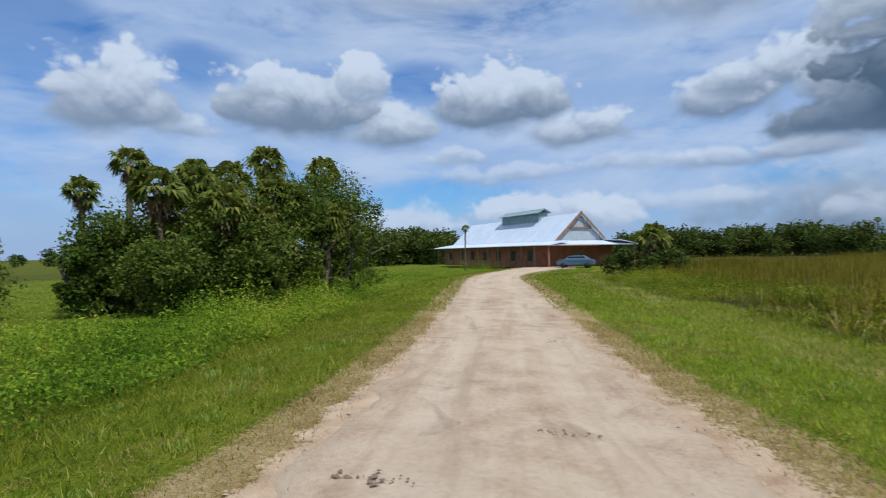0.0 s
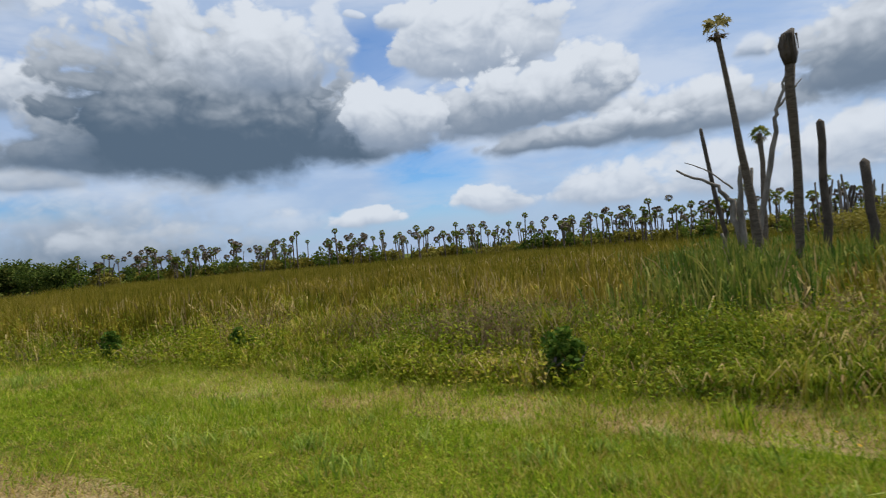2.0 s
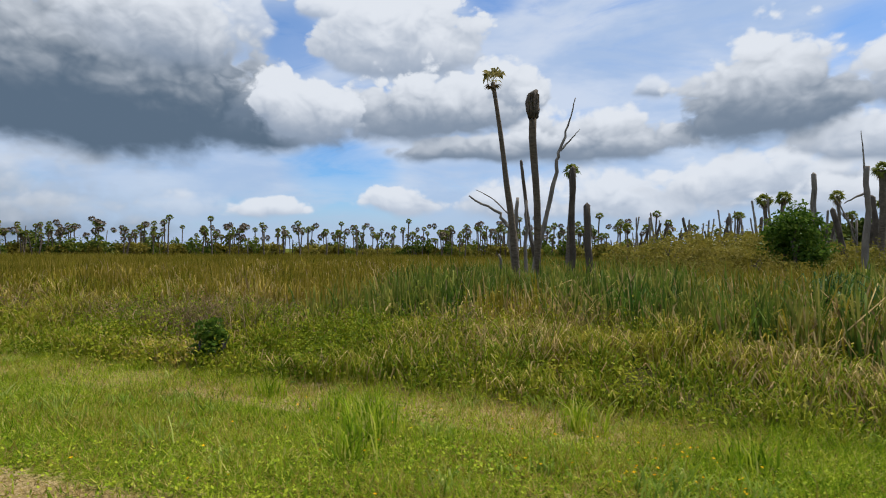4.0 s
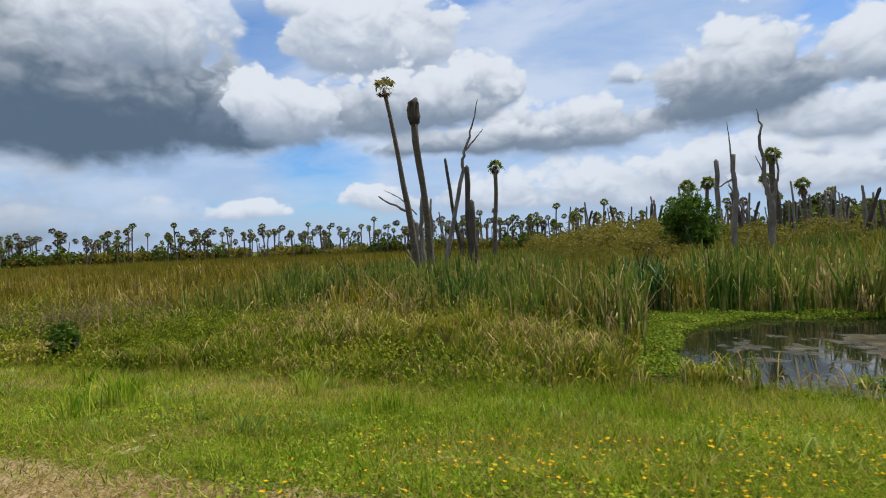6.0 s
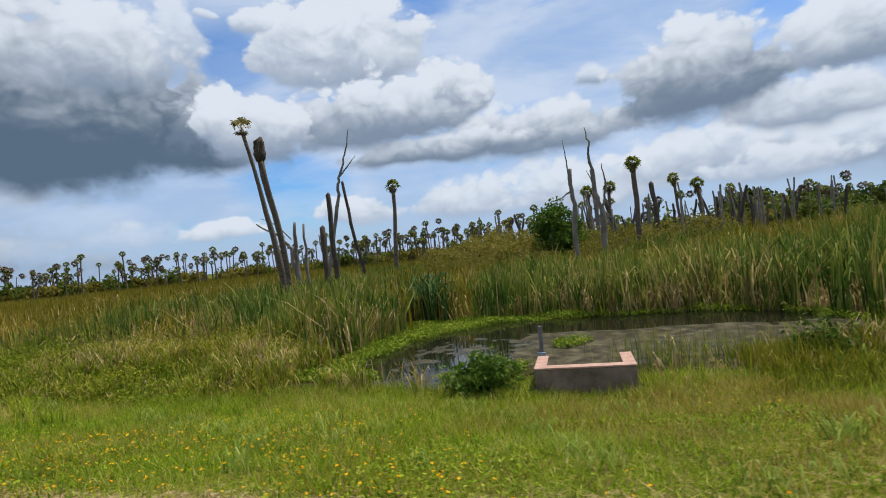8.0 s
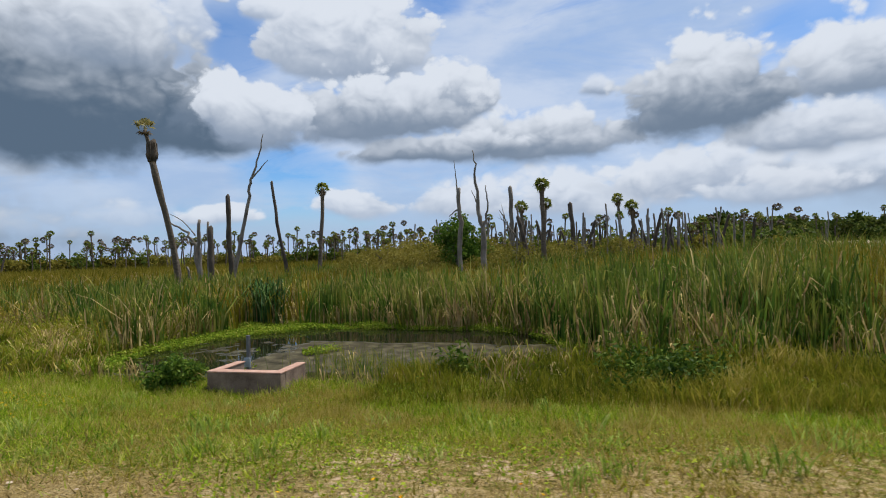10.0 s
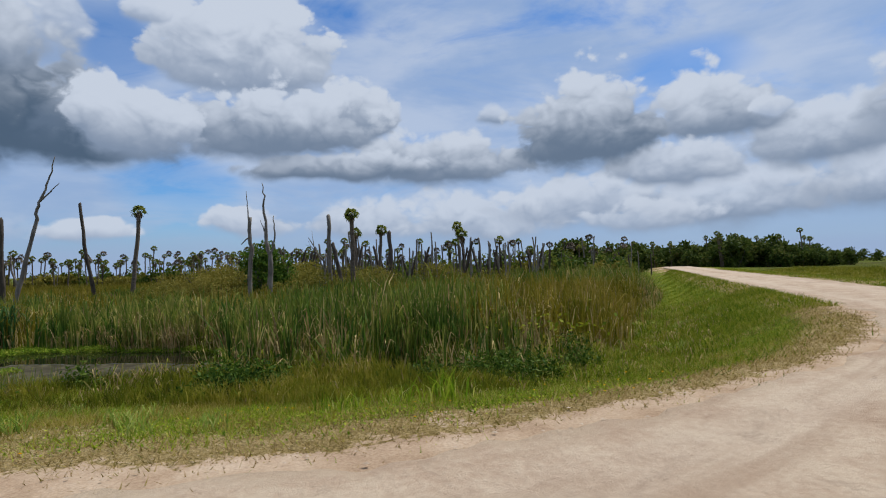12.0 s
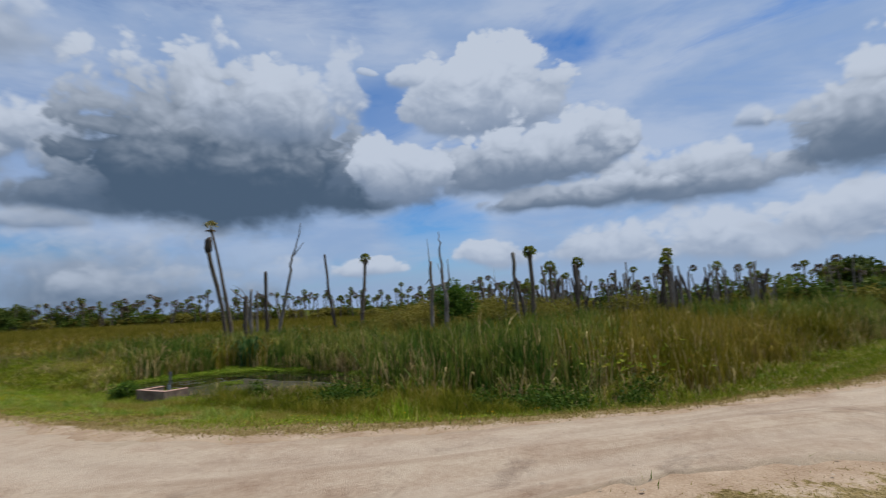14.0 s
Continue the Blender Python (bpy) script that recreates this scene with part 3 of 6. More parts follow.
def blades(name, x, y, z, h, w, lean, mat, rng, bend=0.5, simple=False):
    """Grass and reed blades: each a narrow bent strip that ends in a point."""
    n = len(x)
    a = rng.uniform(0, 2 * np.pi, n)
    d = rng.uniform(0, 2 * np.pi, n)
    sx, sy = np.cos(a) * w / 2, np.sin(a) * w / 2
    lx, ly = np.cos(d) * lean * h, np.sin(d) * lean * h
    if simple:
        V = np.stack([np.stack([x - sx, y - sy, z], 1), np.stack([x + sx, y + sy, z], 1), np.stack([x + lx, y + ly, z + h * np.sqrt(np.clip(1 - lean * lean * 0.6, 0.1, 1))], 1)], 1)
        return raw(name, V.reshape(-1, 3), [np.arange(n)[:, None] * 3 + [0, 1, 2]], mat, np.tile([0, 0, 1.0], n))
    V = np.empty((n, 5, 3))
    V[:, 0] = np.stack([x - sx, y - sy, z], 1)
    V[:, 1] = np.stack([x + sx, y + sy, z], 1)
    mx, my, mz = x + lx * bend * 0.6, y + ly * bend * 0.6, z + h * 0.58
    V[:, 2] = np.stack([mx - sx * 0.85, my - sy * 0.85, mz], 1)
    V[:, 3] = np.stack([mx + sx * 0.85, my + sy * 0.85, mz], 1)
    V[:, 4] = np.stack([x + lx, y + ly, z + h * np.sqrt(np.clip(1 - lean * lean * 0.6, 0.1, 1))], 1)
    b = np.arange(n)[:, None] * 5
    along = np.tile([0, 0, 0.58, 0.58, 1.0], n)
    return raw(name, V.reshape(-1, 3), [b + [0, 1, 3, 2], b + [2, 3, 4]], mat, along)


def drooping(name, x, y, z, h, w, lean, droop, mat, rng, turn=None):
    """Reed and tuft leaves in three lengths, whose tips bend over by droop (a share of the height)."""
    n = len(x)
    a = rng.uniform(0, 2 * np.pi, n)
    d = rng.uniform(0, 2 * np.pi, n) if turn is None else turn + rng.normal(0, 0.7, n)
    side = np.stack([np.cos(a), np.sin(a), np.zeros(n)], 1) * (w / 2)[:, None]
    way = np.stack([np.cos(d), np.sin(d), np.zeros(n)], 1) * h[:, None]
    base = np.stack([x, y, z], 1)
    up = np.stack([np.zeros(n), np.zeros(n), h], 1)
    p1 = base + up * 0.45 + way * (lean * 0.25)[:, None]
    p2 = base + up * (0.84 - 0.1 * droop)[:, None] + way * (lean * 0.65 + droop * 0.15)[:, None]
    p3 = base + up * (1.0 - 1.1 * droop)[:, None] + way * (lean + droop * 0.55)[:, None]
    V = np.stack([base - side, base + side, p1 - side * 0.95, p1 + side * 0.95, p2 - side * 0.7, p2 + side * 0.7, p3], 1)
    b = np.arange(n)[:, None] * 7
    return raw(name, V.reshape(-1, 3), [np.concatenate([b + [0, 1, 3, 2], b + [2, 3, 5, 4]]), b + [4, 5, 6]], mat, np.tile([0, 0, 0.45, 0.45, 0.84, 0.84, 1.0], n))


def leaf_arrays(C, size, rng, up=0.35, aspect=0.5):
    """Diamond leaves at the points C, turned at random with a lean towards the sky."""
    n = len(C)
    a = rng.normal(size=(n, 3))
    a /= np.linalg.norm(a, axis=1)[:, None]
    nrm = rng.normal(size=(n, 3))
    nrm[:, 2] = np.abs(nrm[:, 2]) + up
    b = np.cross(nrm, a)
    b /= np.linalg.norm(b, axis=1)[:, None] + 1e-9
    s = size * rng.uniform(0.6, 1.4, n)[:, None]
    V = np.empty((n, 4, 3))
    V[:, 0], V[:, 1], V[:, 2], V[:, 3] = C - a * s, C + b * s * aspect, C + a * s, C - b * s * aspect
    return V.reshape(-1, 3), np.arange(n)[:, None] * 4 + [0, 1, 2, 3]


def clump_points(rng, centre, radius, lumps, per, lump_size=0.32, flat=0.8):
    """Points for leaves: lumps spread through a rough dome, leaves thickest on each lump's shell."""
    out = []
    for _ in range(lumps):
        d = rng.normal(size=3)
        d /= np.linalg.norm(d)
        d[2] = abs(d[2]) if rng.rand() < 0.75 else d[2] * 0.5
        c = np.asarray(centre) + d * np.asarray(radius) * rng.uniform(0.35, 0.95)
        r = np.mean(radius) * lump_size * rng.uniform(0.6, 1.3)
        q = rng.normal(size=(per, 3))
        q /= np.linalg.norm(q, axis=1)[:, None]
        q *= (r * rng.uniform(0.55, 1.1, per))[:, None]
        q[:, 2] *= flat
        out.append(c + q)
    return np.concatenate(out)


# ---- the ground and the road ----
ROAD_EDGES = [  # marsh-side edge, other edge
    ((0.0, 69), (-6.0, 71)), ((-3.9, 56), (-8.6, 57)), ((-5.1, 45), (-8.9, 44)), ((-2.9, 33), (-6.9, 33)), ((-1.2, 22), (-5.0, 22)), ((0.2, 13.3), (-3.55, 13.8)),
    ((0.9, 9.6), (-3.2, 9.6)), ((1.85, 6), (-2.75, 6)), ((2.1, 1), (-3.0, 1)), ((2.6, -5), (-3.2, -5)), ((2.5, -12), (-3.3, -12)), ((2.6, -19), (-3.4, -20)), ((2.75, -25), (-3.4, -25)),
    ((3.0, -27.5), (-3.0, -28.5)), ((4.1, -29.8), (-1.2, -30.4)), ((5.3, -32.0), (2.2, -32.0)), ((7.2, -34.0), (4.4, -34.3)), ((9.3, -35.5), (7.0, -38.0)),
    ((11.2, -36.5), (10.0, -39.8)), ((15.9, -37.7), (14.5, -41.3)), ((36, -42.6), (34.6, -46.6)), ((100, -58.5), (99, -64)), ((128, -66), (127, -72))]
MARSH_Z, WATER_Z = -0.75, -0.72
POND, LOBE = (12.2, -17.6, 2.6, 3.9), (10.9, -14.1, 2.5, 1.5)     # middle and half-axes
gn = Grid(5)


def rounded(line, times=2):
    P = np.array(line, dtype=float)
    for _ in range(times):
        q = np.empty((2 * len(P), 2))
        q[0], q[-1] = P[0], P[-1]
        q[1:-1:2], q[2:-1:2] = P[:-1] * 0.75 + P[1:] * 0.25, P[:-1] * 0.25 + P[1:] * 0.75
        P = q
    return P


EDGE_IN, EDGE_OUT = rounded([e[0] for e in ROAD_EDGES]), rounded([e[1] for e in ROAD_EDGES])
ROAD_POLY = np.concatenate([EDGE_IN, EDGE_OUT[::-1]])


def distance(x, y, line):
    best = np.full(np.shape(x), 1e9)
    for a, b in zip(line[:-1], line[1:]):
        d = b - a
        t = np.clip(((x - a[0]) * d[0] + (y - a[1]) * d[1]) / (d @ d + 1e-12), 0, 1)
        best = np.minimum(best, np.hypot(x - a[0] - t * d[0], y - a[1] - t * d[1]))
    return best


def inside(x, y, poly):
    hit = np.zeros(np.shape(x), dtype=bool)
    for a, b in zip(poly, np.roll(poly, -1, axis=0)):
        if a[1] != b[1]:
            hit ^= ((a[1] > y) != (b[1] > y)) & (x < (b[0] - a[0]) * (y - a[1]) / (b[1] - a[1]) + a[0])
    return hit


def road_z(y):
    return np.interp(y, [-60, -45, -34, -25, -16, -8, 0, 8, 60], [0.6, 0.6, 0.5, 0.2, -0.05, -0.25, -0.5, -0.6, -0.7])


def dryness(d_in, d_out, y):
    """How parched the bank's turf is: near the bend, along the track's edge and at the foot of the bank."""
    mid = np.interp(y, [-31, -27, -23, -18, -14], [0.1, 0.4, 0.65, 0.35, 0.0]) * np.clip(1.25 - d_in / 4.5, 0, 1)
    foot = smoothstep((d_in - 3.3) / 0.6) * smoothstep((6.0 - d_in) / 0.5) * np.interp(y, [-12, -7, 4, 10], [0, 0.68, 0.72, 0.4])
    fringe = 0.85 * smoothstep((1.7 - d_in) / 1.0) * np.interp(y, [-40, -34, -26, -20], [0.5, 1, 1, 0.3])
    return np.where(d_in < 90, np.maximum(np.maximum(mid, foot), fringe), np.clip(1.4 - d_out / 3, 0, 0.95) * smoothstep((-27 - y) / 3))


def verge_width(y):
    return np.interp(y, [-70, -40, -33, -26, -22, -18, -10, 0, 10, 30], [3.6, 2.8, 4.5, 6.3, 6.3, 5.5, 5.1, 5.0, 5.5, 5.5])


def smoothstep(t):
    t = np.clip(t, 0, 1)
    return t * t * (3 - 2 * t)


def plan(x, y):
    """Where a place lies: distance past the marsh-side edge and past the other edge (negative on the road), and the ground's height."""
    d_in, d_out, on = distance(x, y, EDGE_IN), distance(x, y, EDGE_OUT), inside(x, y, ROAD_POLY)
    marsh = (d_in < d_out) & ~on
    zr = road_z(y)
    z = np.where(marsh, zr + (MARSH_Z - zr) * smoothstep((d_in - 0.2) / verge_width(y)), zr - 0.55 * smoothstep((d_out - 0.8) / 6) * ~on)
    z = z + np.where(on, 0, 1) * (gn.fbm(x, y, 0.55) - 0.5) * 0.16 * np.clip(np.minimum(d_in, d_out), 0, 1)
    cx, cy, rx, ry = POND
    lx, ly, ra, rb = LOBE
    pond = np.minimum(np.hypot((x - cx) / rx, (y - cy) / ry), np.hypot((x - lx) / ra, (y - ly) / rb)) + (gn.fbm(x, y, 0.5) - 0.5) * 0.5
    z = z - 0.5 * smoothstep((1.15 - pond) / 0.4) * marsh
    z = z - 0.14 * smoothstep((1.25 - np.hypot(x - 7.3, (y + 16.8) * 0.8)) / 0.8)
    s = np.minimum(d_in, d_out)
    return np.where(on, -s, np.where(marsh, d_in, 99.0)), np.where(on, -s, np.where(marsh, 99.0, d_out)), z, pond


def axis(lo, hi, step, far):
    mid = np.arange(lo, hi + step, step)
    grow, s, v = [], step, hi + step
    while v < far:
        s *= 1.22
        v += s
        grow.append(v)
    left, s, v = [], step, lo
    while v > -far:
        s *= 1.22
        v -= s
        left.append(v)
    return np.array(left[::-1] + list(mid) + grow)


def build_ground():
    xs, ys = axis(-14, 24, 0.35, 3800), axis(-46, 34, 0.35, 3800)
    X, Y = np.meshgrid(xs, ys)
    d_in, d_out, Z, pond = plan(X.ravel(), Y.ravel())
    s = np.minimum(d_in, d_out)
    Z = Z - 0.12 * smoothstep((-s - 0.35) / 0.5)
    n = gn.fbm(X.ravel(), Y.ravel(), 0.9)
    bare = np.clip(1.0 - np.clip(s, 0, 9) / 0.38, 0, 1) + 0.3 * smoothstep((n - 0.60) / 0.14) * (d_in < 2.2) + 0.13 * dryness(d_in, d_out, Y.ravel())
    bare = bare + 0.22 * smoothstep((3.6 - d_out) / 2.0) * smoothstep((-27 - Y.ravel()) / 3) * smoothstep((X.ravel() - 0) / 2)
    wet = smoothstep((np.minimum(d_in, 60) - verge_width(Y.ravel()) + 0.3) / 1.2) * (d_in < 90) + (0.15 + 0.55 * (Y.ravel() < -36)) * smoothstep((d_out - 4) / 2) * (d_out < 90) + 0.6 * (np.minimum(d_in, d_out) >= 60)
    nx, ny = len(xs), len(ys)
    i = (np.arange(ny - 1)[:, None] * nx + np.arange(nx - 1)).ravel()[:, None]
    me = raw("ground", np.stack([X.ravel(), Y.ravel(), Z], 1), [i + [0, 1, nx + 1, nx]], M_GROUND, {"bare": np.clip(bare, 0, 1), "wet": np.clip(wet, 0, 1), "dry": np.clip(np.maximum(dryness(d_in, d_out, Y.ravel()), smoothstep((1.25 - s) / 0.7)), 0, 1)}, True)
    tagged(new("ground", me), "rough green turf banks and olive marsh soil", "ground", kind="structure")


# damp, rutted stains on the bend: middle and reach
DAMP = [(5.0, -34.9, 0.9, 0.5), (6.2, -36.1, 0.8, 0.6), (9.9, -36.7, 1.1, 0.35), (3.0, -31.8, 0.8, 0.3), (3.7, -33.0, 0.6, 0.3), (7.6, -35.5, 0.9, 0.3), (1.2, -29.4, 0.9, 0.3)]


def build_road():
    n = 900
    u = np.linspace(0, 1, n)
    ta = np.linspace(0, 1, len(EDGE_IN))
    P = np.stack([np.interp(u, ta, EDGE_IN[:, 0]), np.interp(u, ta, EDGE_IN[:, 1])], 1)
    Q = np.stack([np.interp(u, ta, EDGE_OUT[:, 0]), np.interp(u, ta, EDGE_OUT[:, 1])], 1)
    side = (P - Q) / np.linalg.norm(P - Q, axis=1)[:, None]
    jp = side * ((gn.fbm(P[:, 0], P[:, 1], 1.1) - 0.5) * 0.9 + (gn.at(P[:, 0], P[:, 1], 5.0) - 0.5) * 0.22)[:, None]
    jq = -side * ((gn.fbm(Q[:, 0], Q[:, 1], 1.1) - 0.5) * 0.9 + (gn.at(Q[:, 0], Q[:, 1], 5.0) - 0.5) * 0.22)[:, None]
    m = 25
    w = np.linspace(0, 1, m)
    wp, wq = np.clip((w - 0.8) / 0.2, 0, 1) ** 2, np.clip((0.2 - w) / 0.2, 0, 1) ** 2
    X = Q[:, :1] * (1 - w) + P[:, :1] * w + jp[:, :1] * wp + jq[:, :1] * wq
    Y = Q[:, 1:] * (1 - w) + P[:, 1:] * w + jp[:, 1:] * wp + jq[:, 1:] * wq
    Z = road_z(Y) + 0.02 + 0.035 * (gn.fbm(X, Y, 0.8) - 0.5)
    crown = 1 - np.abs(w * 2 - 1)
    Z = Z - 0.05 * np.clip(1 - crown / 0.06, 0, 1) + 0.03 * crown - 0.03 * (np.exp(-((w - 0.27) / 0.07) ** 2) + np.exp(-((w - 0.74) / 0.07) ** 2))
    i = (np.arange(n - 1)[:, None] * m + np.arange(m - 1)).ravel()[:, None]
    me = raw("road", np.stack([X.ravel(), Y.ravel(), Z.ravel()], 1), [i + [0, 1, m + 1, m]], M_ROAD, {"across": np.tile(w, n), "damp": sum(np.exp(-(((X - x) / rx) ** 2 + ((Y - y) / ry) ** 2)) for x, y, rx, ry in DAMP).ravel(), "run": np.repeat(np.concatenate([[0], np.cumsum(np.linalg.norm(np.diff((P + Q) / 2, axis=0), axis=1))]), m)}, True)
    tagged(new("road", me), "pale pinkish crushed-shell track with ragged edges", "road", kind="structure")


def build_pond():
    cx, cy, rx, ry = POND
    t = np.linspace(0, 2 * np.pi, 60, endpoint=False)
    V = [(cx, cy, WATER_Z)]
    for ring in (0.5, 1.0, 1.45):
        reach = [ring * (1 + 0.24 * math.exp(-((a - 2.4) / 0.6) ** 2)) for a in t]      # a shallow arm towards the bank
        V += [(cx + rx * r * math.cos(a), cy + ry * r * math.sin(a), WATER_Z) for a, r in zip(t, reach)]
    tri = [(0, 1 + j, 1 + (j + 1) % 60) for j in range(60)]
    quad = [(1 + r * 60 + j, 1 + (r + 1) * 60 + j, 1 + (r + 1) * 60 + (j + 1) % 60, 1 + r * 60 + (j + 1) % 60) for r in range(2) for j in range(60)]
    tagged(new("water", raw("water", V, [np.array(tri), np.array(quad)], M_WATER)), "still dark pond water with scum", "pond", kind="structure")


build_ground()
build_road()
build_pond()


# ---- grasses, reeds and weeds ----
def scatter(rng, n, box):
    x0, y0, x1, y1 = box
    return rng.uniform(x0, x1, n), rng.uniform(y0, y1, n)


def stuff(name, me, label, category):
    return tagged(new(name, me), label, category, kind="stuff")


def build_verge():
    rng = np.random.RandomState(11)
    x, y = scatter(rng, 640000, (-10.5, -42, 17, 24))
    xf, yf = scatter(rng, 400000, (2.0, -31, 9.2, 8))
    fine = np.concatenate([np.ones(len(x)), np.full(len(xf), 0.62)])
    x, y = np.concatenate([x, xf]), np.concatenate([y, yf])
    d_in, d_out, z, pond = plan(x, y)
    s = np.minimum(d_in, d_out)
    width = np.where(d_in < 90, verge_width(y), 6.0)
    n = gn.fbm(x, y, 0.9)
    keep = (s > -0.15) & (s < width + 0.6) & (rng.rand(len(x)) < np.clip((s - 0.35) / 1.0, 0.03, 1)) & (pond > 1.0) & ~((np.abs(x - 8.6) < 0.52) & (np.abs(y + 16.83) < 0.75))
    keep &= ~((n > 0.63) & (d_in < 2.2) & (rng.rand(len(x)) < 0.75))
    keep &= rng.rand(len(x)) > 0.88 * dryness(d_in, d_out, y) * smoothstep((gn.fbm(x, y, 1.3) - 0.2) / 0.3)
    x, y, z, s, n, d_side, fine = x[keep], y[keep], z[keep], s[keep], n[keep], d_in[keep] < 90, fine[keep]
    tuft = gn.at(x, y, 1.7)
    h = fine * (0.05 + 0.10 * rng.rand(len(x)) ** 1.5) + 0.16 * np.clip(tuft - 0.62, 0, 1) * 2 + 0.10 * np.clip(s - 2.5, 0, 3) / 3
    h = h * np.where(~d_side & (y < -26), 0.4, 1.0)
    gold = rng.rand(len(x)) < np.where(s < 90, np.interp(y, [-34, -29, -26, -19, -15, -8, 6], [0.25, 0.3, 0.65, 0.8, 0.3, 0.3, 0.28]), 0) * (0.35 + 1.1 * smoothstep((gn.fbm(x + 40, y, 0.8) - 0.35) / 0.3)) * np.where(d_side, 1, 0.4)
    w = rng.uniform(0.009, 0.020, len(x)) * fine
    lean = rng.uniform(0.2, 1.1, len(x))
    bend = y + rng.normal(0, 1.5, len(x)) < -29.5
    for pick, name, mat, label in ((~gold & d_side & ~bend, "verge_grass", M_LAWN, "short bright green mown grass on the road bank"), (~gold & (~d_side | bend), "bank_grass", M_VERGE, "short olive-green mown grass beside the track"), (gold, "parched_grass", M_GOLD, "yellowed parched grass on the road bank")):
        stuff(name, blades(name, x[pick], y[pick], z[pick] - 0.01, h[pick], w[pick], lean[pick], mat, rng, simple=True), label, "grass")
    x, y = scatter(rng, 900000, (-7, -40, 14, 18))
    d_in, d_out, z, pond = plan(x, y)
    s = np.minimum(d_in, d_out)
    n = gn.fbm(x, y, 0.9)
    keep = (s > -0.5) & (rng.rand(len(x)) < np.clip((s + 0.1) / 0.45, 0.06, 1)) & ((s < 1.3) & (rng.rand(len(x)) < 1.1 - 0.5 * np.clip(s, 0, 1.3)) | ((n > 0.58) & (s < 3)) | (rng.rand(len(x)) < 1.0 * dryness(d_in, d_out, y))) & (rng.rand(len(x)) < np.where((d_out < 90) & (y < -27), 0.75, 0.9)) & (pond > 1.1)
    x, y, z, far = x[keep], y[keep], z[keep], ((d_out < 90) & (y < -27))[keep]
    stuff("dry_grass", blades("dry_grass", x, y, z - 0.01, rng.uniform(0.025, 0.09, len(x)) * np.where(far, 0.5, 1), rng.uniform(0.007, 0.016, len(x)) * np.where(far, 0.7, 1), rng.uniform(0.4, 1.4, len(x)), M_DRY, rng, simple=True), "dry straw-coloured grass along the track", "grass")
    # coarser grass along the far stretches of the banks
    x1 = rng.uniform(17, 75, 42000)
    y1 = np.interp(x1, [15.9, 36, 100], [-37.7, -42.6, -58.5]) + rng.uniform(-0.2, 6.0, len(x1))
    xo = rng.uniform(17, 75, 20000)
    x1, y1 = np.append(x1, xo), np.append(y1, np.interp(xo, [14.5, 34.6, 99], [-41.3, -46.6, -64]) - rng.uniform(-0.2, 5.0, len(xo)))
    x2, y2 = scatter(rng, 40000, (13, -47, 22, -32))
    x3, y3 = scatter(rng, 60000, (-15, 20, 10, 62))
    x, y = np.concatenate([x1, x2, x3]), np.concatenate([y1, y2, y3])
    d_in, d_out, z, pond = plan(x, y)
    keep = ((d_in > 0) & (d_in < 6.5)) | ((d_out > 0) & (d_out < 5))
    x, y, z = x[keep], y[keep], z[keep]
    stuff("far_verge_grass", blades("far_verge_grass", x, y, z - 0.02, rng.uniform(0.06, 0.2, len(x)), rng.uniform(0.02, 0.045, len(x)), rng.uniform(0.2, 1.0, len(x)), M_VERGE, rng, simple=True), "green grass bank along the track past the bend", "grass")
    # low broad-leaved herbs creeping through the turf
    x, y = scatter(rng, 190000, (2.2, -31, 9.5, 8))
    d_in, d_out, z, pond = plan(x, y)
    patch = gn.fbm(x + 11, y - 4, 0.75)
    keep = (d_in > 0.5) & (d_in < verge_width(y) + 0.4) & (pond > 1.1) & (rng.rand(len(x)) < np.clip((patch - 0.36) / 0.2, 0.02, 1) * np.interp(y, [-31, -24, -20, -8, 2, 8], [0.2, 0.3, 0.9, 0.9, 0.35, 0.3]))
    keep &= ~((np.abs(x - 8.5) < 0.6) & (np.abs(y + 16.83) < 0.8))
    C = np.stack([x[keep], y[keep], z[keep] + rng.uniform(0.01, 0.05, keep.sum()) + 0.07 * np.clip(patch[keep] - 0.5, 0, 1)], 1)
    V, F = leaf_arrays(C, 0.0155, rng, 1.6, 0.62)
    stuff("turf_herbs", raw("turf_herbs", V, [F], M_HERB), "low broad-leaved green herbs creeping through the turf", "weeds")
    # taller tufts on the bank
    cx, cy = scatter(rng, 1900, (-12, -42, 20, 20))
    d_in, d_out, z, pond = plan(cx, cy)
    keep = (np.minimum(d_in, d_out) > 1.2) & (np.minimum(d_in, d_out) < 5.5) & (pond > 1.15) & (gn.at(cx, cy, 0.35) > 0.4) & ~((d_out < 90) & (cy < -26))
    cx, cy = cx[keep], cy[keep]
    k = 26
    x, y = np.repeat(cx, k) + rng.normal(0, 0.09, len(cx) * k), np.repeat(cy, k) + rng.normal(0, 0.09, len(cx) * k)
    z = plan(x, y)[2]
    h = np.repeat(rng.uniform(0.10, 0.28, len(cx)), k) * rng.uniform(0.6, 1.1, len(x))
    stuff("grass_tufts", drooping("grass_tufts", x, y, z - 0.02, h, rng.uniform(0.008, 0.018, len(x)), rng.uniform(0.15, 0.8, len(x)), rng.uniform(0, 0.4, len(x)), M_TUFT, rng), "taller loose pale green grass tufts on the bank", "grass")


